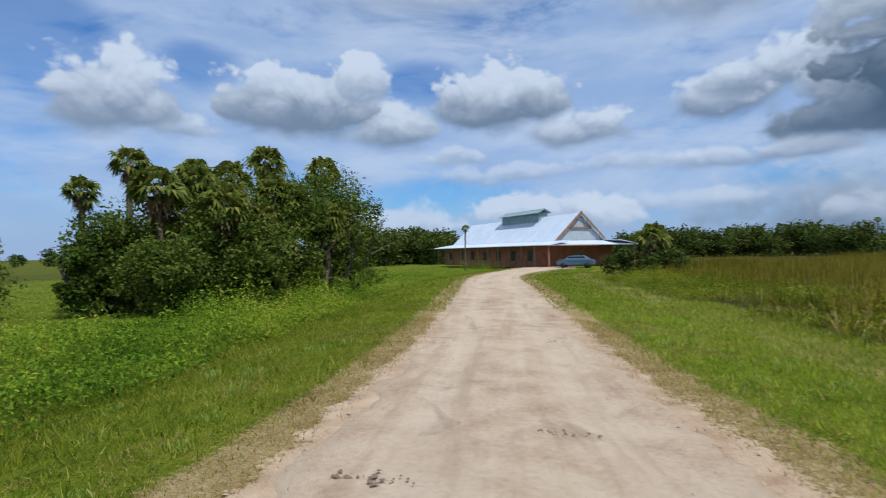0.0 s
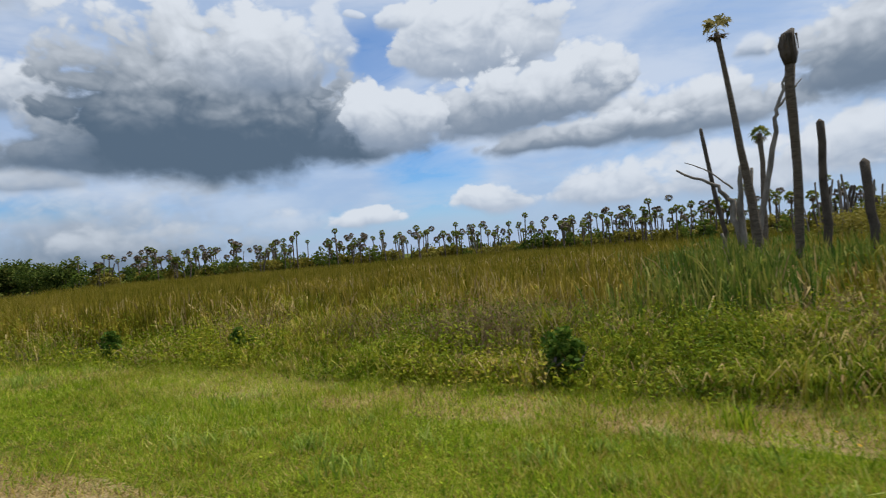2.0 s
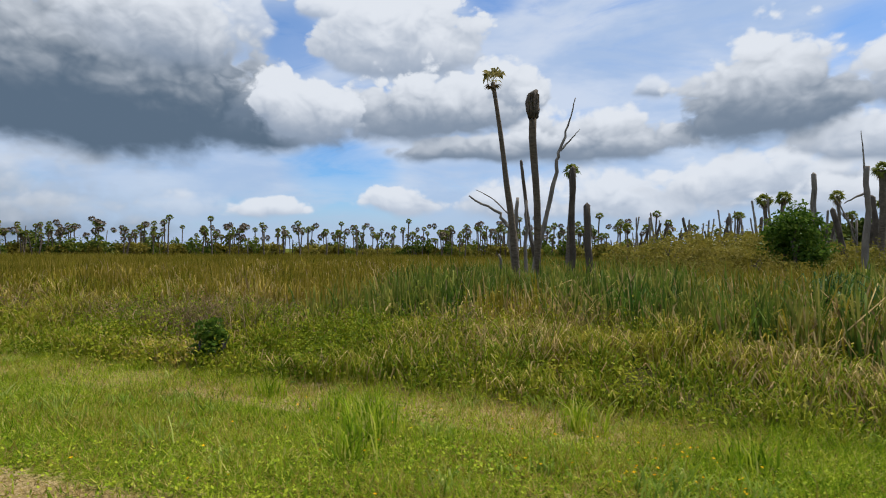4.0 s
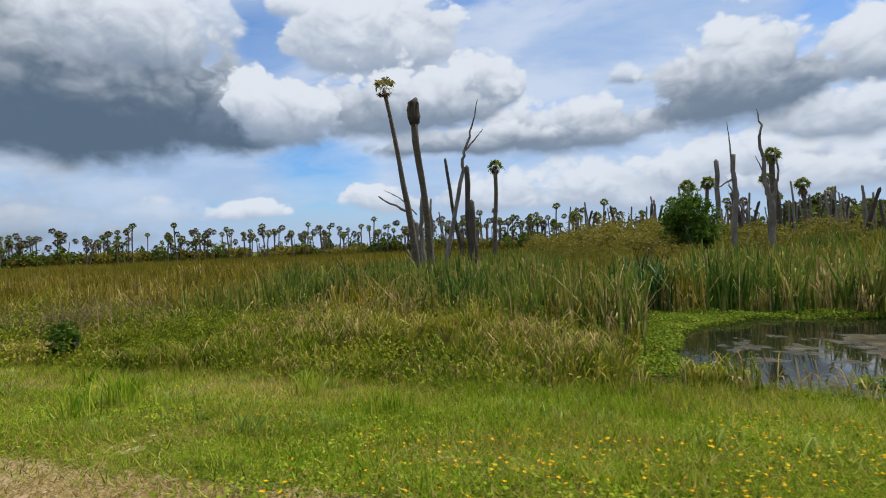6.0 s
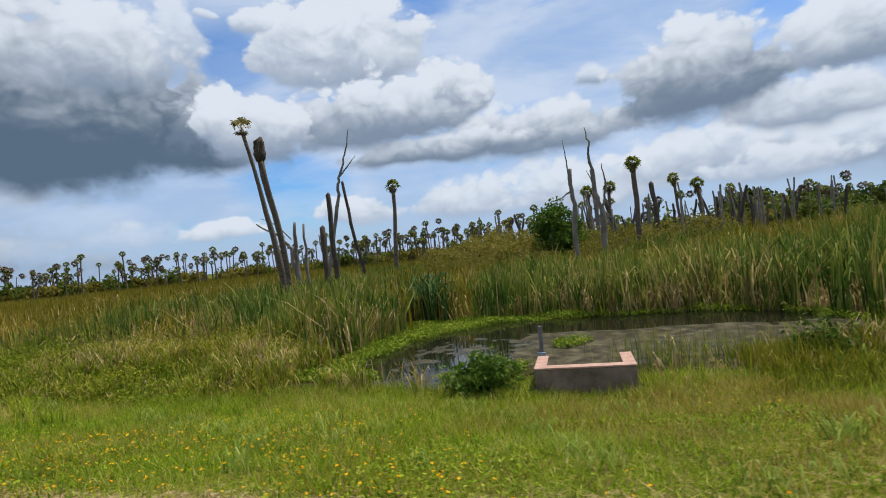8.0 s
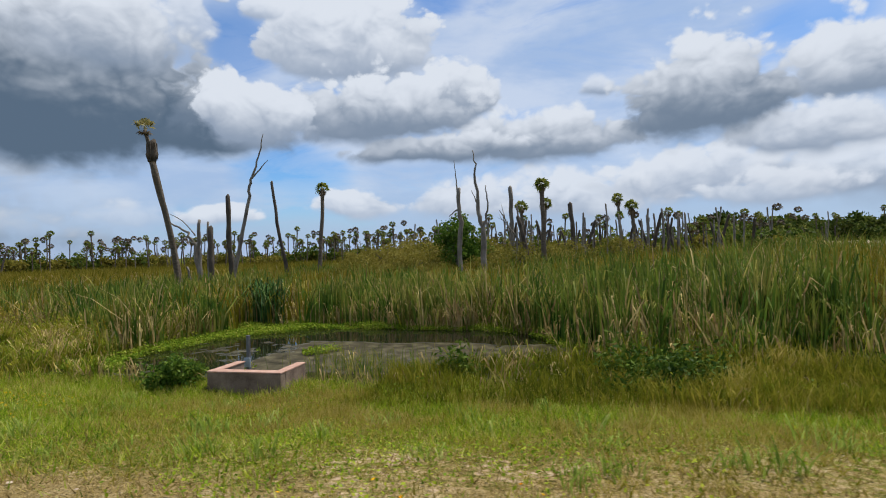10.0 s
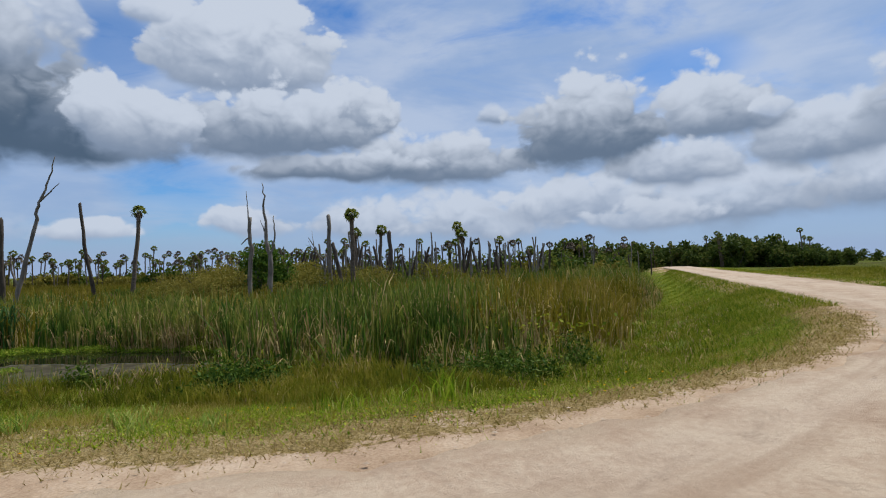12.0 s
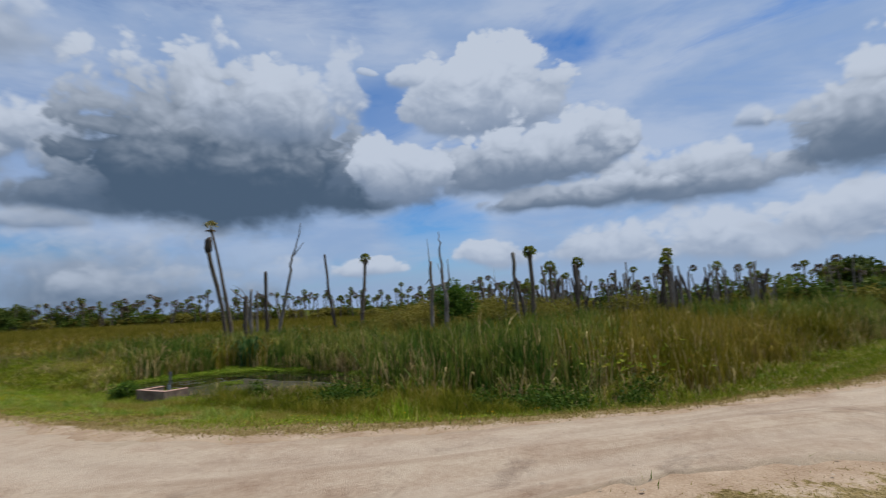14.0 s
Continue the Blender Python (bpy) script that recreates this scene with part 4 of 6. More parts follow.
def build_flowers():
    rng = np.random.RandomState(12)
    x, y = scatter(rng, 16000, (3.2, -32, 8.5, -4))
    d_in, d_out, z, pond = plan(x, y)
    keep = (d_in > 0.3) & (d_in < 4.4) & (pond > 1.2) & (gn.fbm(x, y, 0.5) > 0.5) & (rng.rand(len(x)) < np.interp(y, [-32, -22, -17, -10, -7.5], [0.05, 0.08, 0.5, 0.6, 0.04]))
    x, y, z = x[keep][:760], y[keep][:760], z[keep][:760]
    V, F, off = [], [], 0
    for px, py, pz in zip(x, y, z):
        h, r = rng.uniform(0.06, 0.13), rng.uniform(0.009, 0.019)
        a = rng.uniform(0, 6.28)
        tilt = rng.uniform(-0.4, 0.4, 2)
        V.append((px, py, pz + h))
        for j in range(10):
            rr = r if j % 2 == 0 else r * 0.45
            dx, dy = rr * math.cos(a + j * 0.628), rr * math.sin(a + j * 0.628)
            V.append((px + dx, py + dy, pz + h + 0.008 + dx * tilt[0] + dy * tilt[1]))
        F += [(off, off + 1 + j, off + 1 + (j + 1) % 10) for j in range(10)]
        off += 11
    stuff("yellow_flowers", raw("yellow_flowers", V, [np.array(F)], M_PETAL), "small yellow wildflowers scattered in the turf", "flowers")


def reed_front(y):
    """How far past the foot of the bank the tall reeds begin."""
    return np.interp(y, [-36, -31, -28, -24, -13, -10, -7, -2, 3, 10], [0.6, 1.0, 2.0, 2.4, 2.0, 2.9, 3.8, 3.4, 2.6, 2.2])


def build_reeds():
    rng = np.random.RandomState(13)
    # near belt of cattails
    cx, cy = scatter(rng, 21000, (6.5, -46, 40, 20))
    many = rng.randint(4, 17, len(cx))
    x = np.repeat(cx, many) + rng.normal(0, 0.16, many.sum())
    y = np.repeat(cy, many) + rng.normal(0, 0.16, many.sum())
    clump = np.repeat(rng.uniform(0.72, 1.12, len(cx)), many)
    d_in, d_out, z, pond = plan(x, y)
    past = d_in - verge_width(y)
    # the tall stand begins some way out, behind low growth
    front = reed_front(y) + (gn.fbm(x + 7, y, 0.35) - 0.5) * 2.2
    tall = smoothstep((past - front + 0.9) / 2.0)
    green = np.clip(smoothstep((gn.fbm(x, y, 0.16) - 0.38) / 0.25) * smoothstep((4 - y) / 8) + 0.15 * smoothstep((6 - y) / 6) + (0.5 * smoothstep((-12 - y) / 5) - 0.22 * smoothstep((-20 - y) / 5)) * (x < 26) - 0.45 * ((x > 14) & (y < -9) & (x < 32)) - 0.2 * (y < -24), 0, 0.92)
    keep = (d_in < 90) & (past > 0.1) & (pond > np.where(x > 12.4, 1.14, 1.3)) & (rng.rand(len(x)) < np.clip(0.05 + tall, 0, 1) * np.interp(past, [0, 12, 30], [1, 0.75, 0.45]))
    keep &= ~((x < 15.2) & (y < -11.9) & (y > -16.5))
    keep &= ~((np.abs(x - 8.9) < 1.2) & (np.abs(y + 16.8) < 1.6))
    x, y, z, past, tall, green, pond, clump = (v[keep] for v in (x, y, z, past, tall, green, pond, clump))
    top = np.interp(y, [-34, -26, -18, -8, 10], [2.05, 1.9, 1.5, 1.42, 1.35])
    h = top * (1 + 0.2 * green) * (0.25 + 0.75 * tall) * clump * rng.uniform(0.7, 1.08, len(x)) * (0.85 + 0.3 * gn.at(x, y, 0.45))
    w = rng.uniform(0.018, 0.048, len(x)) * np.interp(past, [0, 25], [1, 2.0])
    lean = np.abs(rng.normal(0, 0.14, len(x))) + 0.03
    lean[rng.rand(len(x)) < 0.07] += 0.4
    droop = np.where(rng.rand(len(x)) < 0.45, rng.uniform(0.05, 0.55, len(x)) ** 1.3, 0.0)
    dead = rng.rand(len(x)) < 0.10 + 0.05 * (y < -20) + 0.3 * smoothstep((gn.fbm(x, y, 0.45) - 0.52) / 0.1) + 0.25 * (tall < 0.5)
    h = np.where(dead, h * rng.uniform(0.45, 1.0, len(x)), h)
    g = (rng.rand(len(x)) < smoothstep((green - 0.2) / 0.45)) & ~dead
    o = ~g & ~dead
    w = w * np.where(o, 0.8, 1.0)
    for pick, name, mat, label in ((g, "cattails", M_REED, "dense tall green cattails standing in the marsh"), (o, "sedge", M_SEDGE, "olive brown sedge and marsh grass"), (dead, "dead_reeds", M_STRAW, "bleached dead reed stems among the cattails")):
        stuff(name, drooping(name, x[pick], y[pick], z[pick] - 0.05, h[pick], w[pick], lean[pick] * (1.6 if name == "dead_reeds" else 1), droop[pick], mat, rng), label, "reeds")
    # undergrowth at the foot of the bank
    cx, cy = scatter(rng, 7600, (5.5, -44, 28, 26))
    sx, sy = scatter(rng, 2600, (12.5, -25, 18.5, -11))
    ox, oy = scatter(rng, 1700, (8, -40, 24, -28))
    fx, fy = scatter(rng, 4200, (6.8, -13, 13.5, 9))
    cx, cy = np.concatenate([cx, sx, ox, fx]), np.concatenate([cy, sy, oy, fy])
    many = rng.randint(5, 18, len(cx))
    x, y = np.repeat(cx, many) + rng.normal(0, 0.11, many.sum()), np.repeat(cy, many) + rng.normal(0, 0.11, many.sum())
    d_in, d_out, z, pond = plan(x, y)
    past = d_in - verge_width(y)
    keep = (d_in < 90) & (past > np.where(y > -11, 0.3, np.where(y < -25, -1.9, np.where(y > -20, 0.2, -0.7)))) & ((past < 6.0) | ((pond < 1.75) & (x > 12.5))) & (pond > 1.1) & ~((np.abs(x - 8.7) < 0.9) & (np.abs(y + 16.8) < 1.0))
    keep &= rng.rand(len(x)) < np.interp(past, [-1.9, -0.7, 0.2, 4, 6.0], [0.35, 0.75, 1, 1, 0.4])
    keep &= ~((x > 8.7) & (x < 15.4) & (y < -11.6) & (y > -16.4)) & (gn.at(x + 3, y, 1.9) > 0.27)
    x, y, z, past, pond = x[keep], y[keep], z[keep], past[keep], pond[keep]
    h = np.interp(past, [-1.9, -0.7, 0.5, 2.5, 5], [0.12, 0.22, 0.36, 0.55, 0.9]) * rng.uniform(0.5, 1.25, len(x)) * (0.35 + 1.3 * gn.at(x, y, 0.8))
    pale = rng.rand(len(x)) < 0.12 + 0.4 * smoothstep((gn.fbm(x, y, 0.5) - 0.52) / 0.12) + 0.45 * ((pond < 1.75) & (x > 12.5))
    leafy = rng.rand(len(x)) < 0.25 + 0.65 * smoothstep((gn.fbm(x - 9, y, 0.4) - 0.42) / 0.10) + 0.4 * (y < -24)
    for pick, name, mat, label in ((~pale & leafy, "green_undergrowth", M_VERGE, "soft olive-green grass before the reeds"), (~pale & ~leafy, "undergrowth", M_RANK, "rank yellow-green grass at the foot of the bank"), (pale, "dead_undergrowth", M_STRAW, "dead brown grass stalks at the foot of the bank")):
        stuff(name, drooping(name, x[pick], y[pick], z[pick] - 0.03, h[pick], rng.uniform(0.012, 0.028, pick.sum()), rng.uniform(0.1, 0.7, pick.sum()), rng.uniform(0, 0.5, pick.sum()), mat, rng), label, "grass")
    # far marsh
    x, y = scatter(rng, 70000, (38, -60, 110, 100))
    d_in, d_out, z, pond = plan(x, y)
    keep = (d_out > 98) & (d_in > 6)
    x, y, z = x[keep], y[keep], z[keep]
    stuff("far_sedge", blades("far_sedge", x, y, z - 0.05, rng.uniform(0.9, 1.6, len(x)), rng.uniform(0.05, 0.13, len(x)), rng.uniform(0.05, 0.3, len(x)), M_SEDGE, rng, simple=True), "olive brown marsh grass far across the wetland", "reeds")
    x, y = scatter(rng, 45000, (4, 16, 60, 76))
    d_in, d_out, z, pond = plan(x, y)
    keep = (d_in < 90) & (d_in > 5.2)
    x, y, z = x[keep], y[keep], z[keep]
    stuff("north_sedge", blades("north_sedge", x, y, z - 0.05, rng.uniform(0.8, 1.4, len(x)) * smoothstep((d_in[keep] - 4.6) / 7), rng.uniform(0.03, 0.08, len(x)), rng.uniform(0.05, 0.3, len(x)), M_SEDGE, rng, simple=True), "olive brown marsh grass beside the track", "reeds")
    # tall grass on the dry side, past the bend
    x, y = scatter(rng, 85000, (6, -80, 90, -38))
    d_in, d_out, z, pond = plan(x, y)
    keep = (d_out < 40) & (d_out > 2.6)
    x, y, z, d_out = x[keep], y[keep], z[keep], d_out[keep]
    stuff("field_grass", blades("field_grass", x, y, z - 0.05, rng.uniform(0.12, 0.42, len(x)) * np.clip((d_out - 2) / 8, 0.3, 1.4) * (0.3 + 1.4 * gn.at(x, y, 0.3)), rng.uniform(0.05, 0.13, len(x)), rng.uniform(0.2, 0.9, len(x)), M_RANK, rng, simple=True), "yellowish tall grass in the field past the bend", "grass")


CLUMP, LARGE_LEAVES = (15.5, -11.95), (13.1, -30.3)


def build_weeds():
    rng = np.random.RandomState(14)
    # leafy weeds along the foot of the marsh bank
    x, y = scatter(rng, 30000, (-3, -40, 17, 46))
    xn, yn = scatter(rng, 5200, (7, -12, 14, 9))
    x, y = np.concatenate([x, xn]), np.concatenate([y, yn])
    d_in, d_out, z, pond = plan(x, y)
    past = d_in - verge_width(y)
    keep = (d_in < 90) & (past > np.where(y > -12, 0.1, -0.2)) & (past < np.where(y > -12, 4.6, 0.9)) & (pond > 1.2) & (rng.rand(len(x)) < np.interp(y, [-13, -10, -6, -2], [0.04, 0.4, 0.5, 0.8]))
    keep &= ~((np.abs(x - 8.9) < 1.9) & (np.abs(y + 16.6) < 2.2))
    keep &= gn.fbm(x, y, 0.45) > 0.36
    C = []
    for px, py, pz, pa in zip(x[keep], y[keep], z[keep], past[keep]):
        r, h = rng.uniform(0.12, 0.32), (rng.uniform(0.2, 0.55) + 0.3 * min(1, max(0, pa) / 3)) * (0.45 + 0.9 * float(gn.at(np.array([px]), np.array([py]), 0.6)[0]))
        q = rng.normal(size=(28, 3)) * (r, r, h * 0.32)
        C.append(q + (px, py, pz + h * 0.5))
    C = np.concatenate(C)
    V, F = leaf_arrays(C[C[:, 2] > MARSH_Z + 0.02], 0.036, rng, 0.9, 0.42)
    stuff("bank_weeds", raw("bank_weeds", V, [F], M_WEED), "leafy yellow-green weeds at the foot of the bank", "weeds")
    # weeds on the other side of the track
    x, y = scatter(rng, 2200, (-32, 0, -6, 60))
    xn, yn = scatter(rng, 4600, (-17, 3, -6.5, 32))
    x, y = np.concatenate([x, xn]), np.concatenate([y, yn])
    d_in, d_out, z, pond = plan(x, y)
    xb, yb = scatter(rng, 700, (-22, 46, -7, 64))
    x, y = np.concatenate([x, xb]), np.concatenate([y, yb])
    d_in, d_out, z, pond = plan(x, y)
    edge = np.interp(y, [0, 10, 30, 44, 50, 60], [4.2, 4.4, 4.6, 4.0, 1.2, 1.0])
    keep = (d_out < 90) & (d_out > edge)
    C = []
    for px, py, pz, do in zip(x[keep], y[keep], z[keep], d_out[keep]):
        r, h = rng.uniform(0.2, 0.45), rng.uniform(0.6, 1.15) * (0.3 + 1.5 * float(smoothstep((gn.fbm(np.array([px]), np.array([py]), 0.38) - 0.34) / 0.3)[0])) * (1.0 if do < 7.5 else 0.6)
        q = rng.normal(size=(24, 3)) * (r, r, h * 0.3)
        C.append(q + (px, py, pz + h * 0.45))
    V, F = leaf_arrays(np.concatenate(C), 0.048, rng, 0.9, 0.42)
    stuff("roadside_weeds", raw("roadside_weeds", V, [F], M_TANGLE), "knee-high leafy green weeds beside the track", "weeds")
    # rank grass on the near shore
    x, y = scatter(rng, 22000, (6.8, -29, 11.5, -19.0))
    d_in, d_out, z, pond = plan(x, y)
    past = d_in - verge_width(y)
    keep = (past > -0.9) & (pond > 0.86) & (past < 2.4)
    x, y, z = x[keep], y[keep], z[keep]
    stuff("shore_grass", blades("shore_grass", x, y, z - 0.03, rng.uniform(0.15, 0.5, len(x)) * (0.5 + 0.8 * gn.at(x, y, 1.1)), rng.uniform(0.012, 0.026, len(x)), rng.uniform(0.1, 0.7, len(x)), M_RANK, rng), "rank olive-green grass on the pond shore", "grass")
    # slim rushes standing in the shallows beside the concrete box
    n = 420
    x, y = rng.uniform(8.9, 10.6, n), rng.normal(-18.5, 0.75, n)
    stuff("rushes", drooping("rushes", x, y, np.minimum(plan(x, y)[2], WATER_Z) - 0.05, rng.uniform(0.35, 0.8, n), rng.uniform(0.007, 0.014, n), rng.uniform(0.02, 0.3, n), rng.uniform(0, 0.15, n), M_REED, rng), "slim dark green rushes in the pond's shallows", "rushes")
    # a dense clump of tall cattails with folded leaves
    n = 150
    x, y = rng.normal(CLUMP[0], 0.28, n), rng.normal(CLUMP[1], 0.28, n)
    stuff("cattail_clump", drooping("cattail_clump", x, y, plan(x, y)[2] - 0.05, rng.uniform(1.3, 2.0, n), rng.uniform(0.035, 0.06, n), rng.uniform(0.05, 0.3, n), rng.uniform(0.1, 0.6, n), M_CLUMP, rng), "dense dark green cattail clump with folded-over leaves", "reeds")
    # large pale leaves in the reeds at the bend
    q = rng.normal(size=(120, 3)) * (0.8, 0.8, 0.2) + (LARGE_LEAVES[0], LARGE_LEAVES[1], MARSH_Z + 0.95)
    V, F = leaf_arrays(q, 0.062, rng, 0.9, 0.6)
    stuff("arrowhead_plants", raw("arrowhead_plants", V, [F], M_WEED), "broad pale green leaves among the cattails", "marsh plants")
    # dark broad-leaved marsh plants before the reeds
    x, y = scatter(rng, 5600, (7.5, -36, 16, -20))
    d_in, d_out, z, pond = plan(x, y)
    past = d_in - verge_width(y)
    keep = (d_in < 90) & (past > 0.0) & (past < 1.3) & (pond > 1.1) & (y > -31) & (gn.fbm(x, y, 0.6) > 0.49)
    C = []
    for px, py, pz in zip(x[keep], y[keep], z[keep]):
        h = rng.uniform(0.25, 0.7)
        C.append(rng.normal(size=(34, 3)) * (0.14, 0.14, h * 0.3) + (px, py, pz + h * 0.55))
    V, F = leaf_arrays(np.concatenate(C), 0.05, rng, 0.2, 0.42)
    stuff("marsh_plants", raw("marsh_plants", V, [F], M_BROAD), "dark broad-leaved marsh plants before the reeds", "marsh plants")
    # floating plants round the pond
    x, y = scatter(rng, 260000, (7, -26, 17, -10))
    d_in, d_out, z, pond = plan(x, y)
    keep = (d_in > 4.3) & (((pond > 0.98 + 0.3 * gn.fbm(x, y, 1.3)) & (x > 8.8) & (x < 15.8) & (y > -16.5) & (y < -11.2)) | ((pond > 1.06) & (pond < 1.22) & (x > 12.4) & (gn.fbm(x, y, 1.1) > 0.42)) | ((pond < 1.0) & (x < 12) & (gn.fbm(x, y, 0.8) > 0.78))) & (rng.rand(len(x)) < 0.8)
    keep &= ~((np.abs(x - 8.8) < 0.8) & (np.abs(y + 16.8) < 1.0))
    C = np.stack([x[keep], y[keep], np.maximum(z[keep], WATER_Z) + rng.uniform(0.0, 0.1, keep.sum()) * (0.4 + 1.6 * gn.at(x[keep], y[keep], 1.5))], 1)
    V, F = leaf_arrays(C, 0.03, rng, 1.3, 0.55)
    stuff("floating_plants", raw("floating_plants", V, [F], M_FLOAT), "bright green floating plants round the pond", "water plants")


def build_pebbles():
    """Loose shell and stones along the track's edges, and a few dark clods on it."""
    rng = np.random.RandomState(17)
    x, y = scatter(rng, 60000, (-5, -40, 14, 14))
    d_in, d_out, z, pond = plan(x, y)
    s = np.minimum(d_in, d_out)
    keep = (s > -1.3) & (s < 0.7) & (rng.rand(len(x)) < 0.22 * np.exp(-np.abs(s + 0.1) / 0.35))
    x, y, z = x[keep], y[keep], z[keep]
    clods = [(-0.44, 8.07, 26), (-1.9, 6.6, 22), (-0.7, 14.0, 10)]
    stone, clod = [np.stack([x, y, z + 0.02], 1)], []
    for cx, cy, n in clods:
        clod.append(np.stack([cx + rng.normal(0, 0.2, n), cy + rng.normal(0, 0.07, n), np.full(n, float(road_z(cy)) + 0.04)], 1))
    for name, C, lo, hi, mat, label in (("pebbles", np.concatenate(stone), 0.008, 0.026, M_SHELL, "loose pale shell fragments along the track"), ("dirt_clods", np.concatenate(clod), 0.015, 0.04, M_CLOD, "dark dirt clods lying on the track")):
        n = len(C)
        r = rng.uniform(lo, hi, (n, 1)) * rng.uniform(0.6, 1.3, (n, 3)) * (1, 1, 0.6)
        o = np.array([(1, 0, 0), (0, 1, 0), (-1, 0, 0), (0, -1, 0), (0, 0, 1)], dtype=float)
        V = C[:, None, :] + o[None] * r[:, None, :] + rng.normal(0, 0.2, (n, 5, 3)) * r[:, None, :]
        b = np.arange(n)[:, None] * 5
        stuff(name, raw(name, V.reshape(-1, 3), [np.concatenate([b + [i, (i + 1) % 4, 4] for i in range(4)])], mat), label, "stones")


# dead brush at the reeds' edge: place, spread and number of stems
BRUSH = [(10.4, 0.8, 0.75, 2400), (11.6, 2.4, 0.6, 900), (9.6, 1.6, 0.4, 500), (10.4, 4.6, 0.6, 700), (9.4, 7.6, 0.5, 450), (12.4, 7.8, 0.8, 800), (13.6, 12, 1.0, 800), (11.2, -4.4, 0.4, 300), (12.2, -6.6, 0.4, 320)]


def build_tufts():
    """Coarse sedge tufts that stand out of the turf, and dead brush at the reeds' edge."""
    rng = np.random.RandomState(19)
    P, dead = [], []
    for cx, cy, h, n, r in ((5.4, -5.65, 0.55, 80, 0.13), (4.75, -5.8, 0.45, 60, 0.12), (5.9, -5.2, 0.42, 60, 0.1), (6.8, -3.2, 0.4, 60, 0.12), (6.3, -4.6, 0.35, 50, 0.1), (7.0, -7.4, 0.5, 70, 0.13), (6.2, -9.0, 0.4, 60, 0.12),
                            (6.9, -26.6, 0.38, 80, 0.2), (7.4, -27.3, 0.45, 80, 0.16), (6.1, -28.2, 0.55, 70, 0.12), (13.2, -29.6, 1.9, 26, 0.1), (7.5, 2.0, 0.4, 60, 0.13)):
        q = np.stack([cx + rng.normal(0, r, n), cy + rng.normal(0, r, n), h * rng.uniform(0.55, 1.1, n)], 1)
        (dead if h > 1 else P).append(q)
    for Q, name, mat, w, label in ((P, "sedge_tufts", M_LAWN, 0.022, "coarse green sedge tufts standing out of the turf"), (dead, "dead_reed_clump", M_STRAW, 0.035, "tall bleached clump of dead reed stems")):
        q = np.concatenate(Q)
        z = plan(q[:, 0], q[:, 1])[2]
        stuff(name, blades(name, q[:, 0], q[:, 1], z - 0.02, q[:, 2], rng.uniform(0.45 * w, w, len(q)), rng.uniform(0.1, 0.75, len(q)) * (0.5 if name == "dead_reed_clump" else 1), mat, rng), label, "grass tuft")
    x, y = [], []
    for cx, cy, r, n in BRUSH:
        x.append(rng.normal(cx, r, n)), y.append(rng.normal(cy, r * 1.3, n))
    x, y = np.concatenate(x), np.concatenate(y)
    n, z = len(x), plan(x, y)[2]
    stuff("dead_brush", blades("dead_brush", x, y, z - 0.03, rng.uniform(0.35, 1.15, n), rng.uniform(0.008, 0.02, n), rng.uniform(0.1, 0.9, n), M_BRUSH, rng), "tangled dead brown brush at the edge of the reeds", "brush")


build_pebbles()
build_tufts()
build_verge()
build_flowers()
build_reeds()
build_weeds()


# ---- trees ----
def crown_arrays(rng, radius=0.95, leaves=26, ribs=9, lo=-0.5, hi=1.3, off=0, ragged=0.0, twist=1.0):
    """The round head of a fan palm: stalks with pleated, drooping fans."""
    V, T = [], []
    for i in range(leaves):
        a, e = i * 2.39996 + rng.uniform(-0.3, 0.3), lo + (hi - lo) * (i / leaves) ** 0.9 + rng.uniform(-0.15, 0.15)
        d = np.array([math.cos(a) * math.cos(e), math.sin(a) * math.cos(e), math.sin(e)])
        side = np.array([-math.sin(a), math.cos(a), 0.0])
        up = np.cross(d, side) * -1
        roll = rng.uniform(-1.0, 1.0) * twist
        side, up = side * math.cos(roll) + up * math.sin(roll), up * math.cos(roll) - side * math.sin(roll)
        stalk = radius * rng.uniform(0.42, 0.6)
        p = d * stalk
        n0 = len(V) + off
        V += [side * 0.012, -side * 0.012, p]
        T.append((n0, n0 + 1, n0 + 2))
        for j in range(ribs):
            if rng.rand() < ragged:
                continue
            b = (j / (ribs - 1) - 0.5) * 3.4
            w = d * math.cos(b) + side * math.sin(b)
            L = radius * rng.uniform(0.5, 0.68) * (1 - 0.12 * abs(b))
            mid = p + w * L * 0.6 + up * 0.02
            tip = p + w * L - np.array([0, 0, L * rng.uniform(0.3, 0.62)])
            across = np.cross(w, up) * radius * 0.075
            n0 = len(V) + off
            V += [p, mid - across, mid + across, tip]
            T += [(n0, n0 + 1, n0 + 2), (n0 + 1, n0 + 3, n0 + 2)]
    return np.array(V), np.array(T)


def trunk_path(rng, height, lean=(0, 0), wob=0.06, n=10):
    t = np.linspace(0, 1, n)
    w = np.cumsum(rng.normal(0, wob / 3, (n, 2)), axis=0)
    w -= w[0]
    return np.stack([lean[0] * t ** 1.3 + w[:, 0], lean[1] * t ** 1.3 + w[:, 1], height * t], 1)


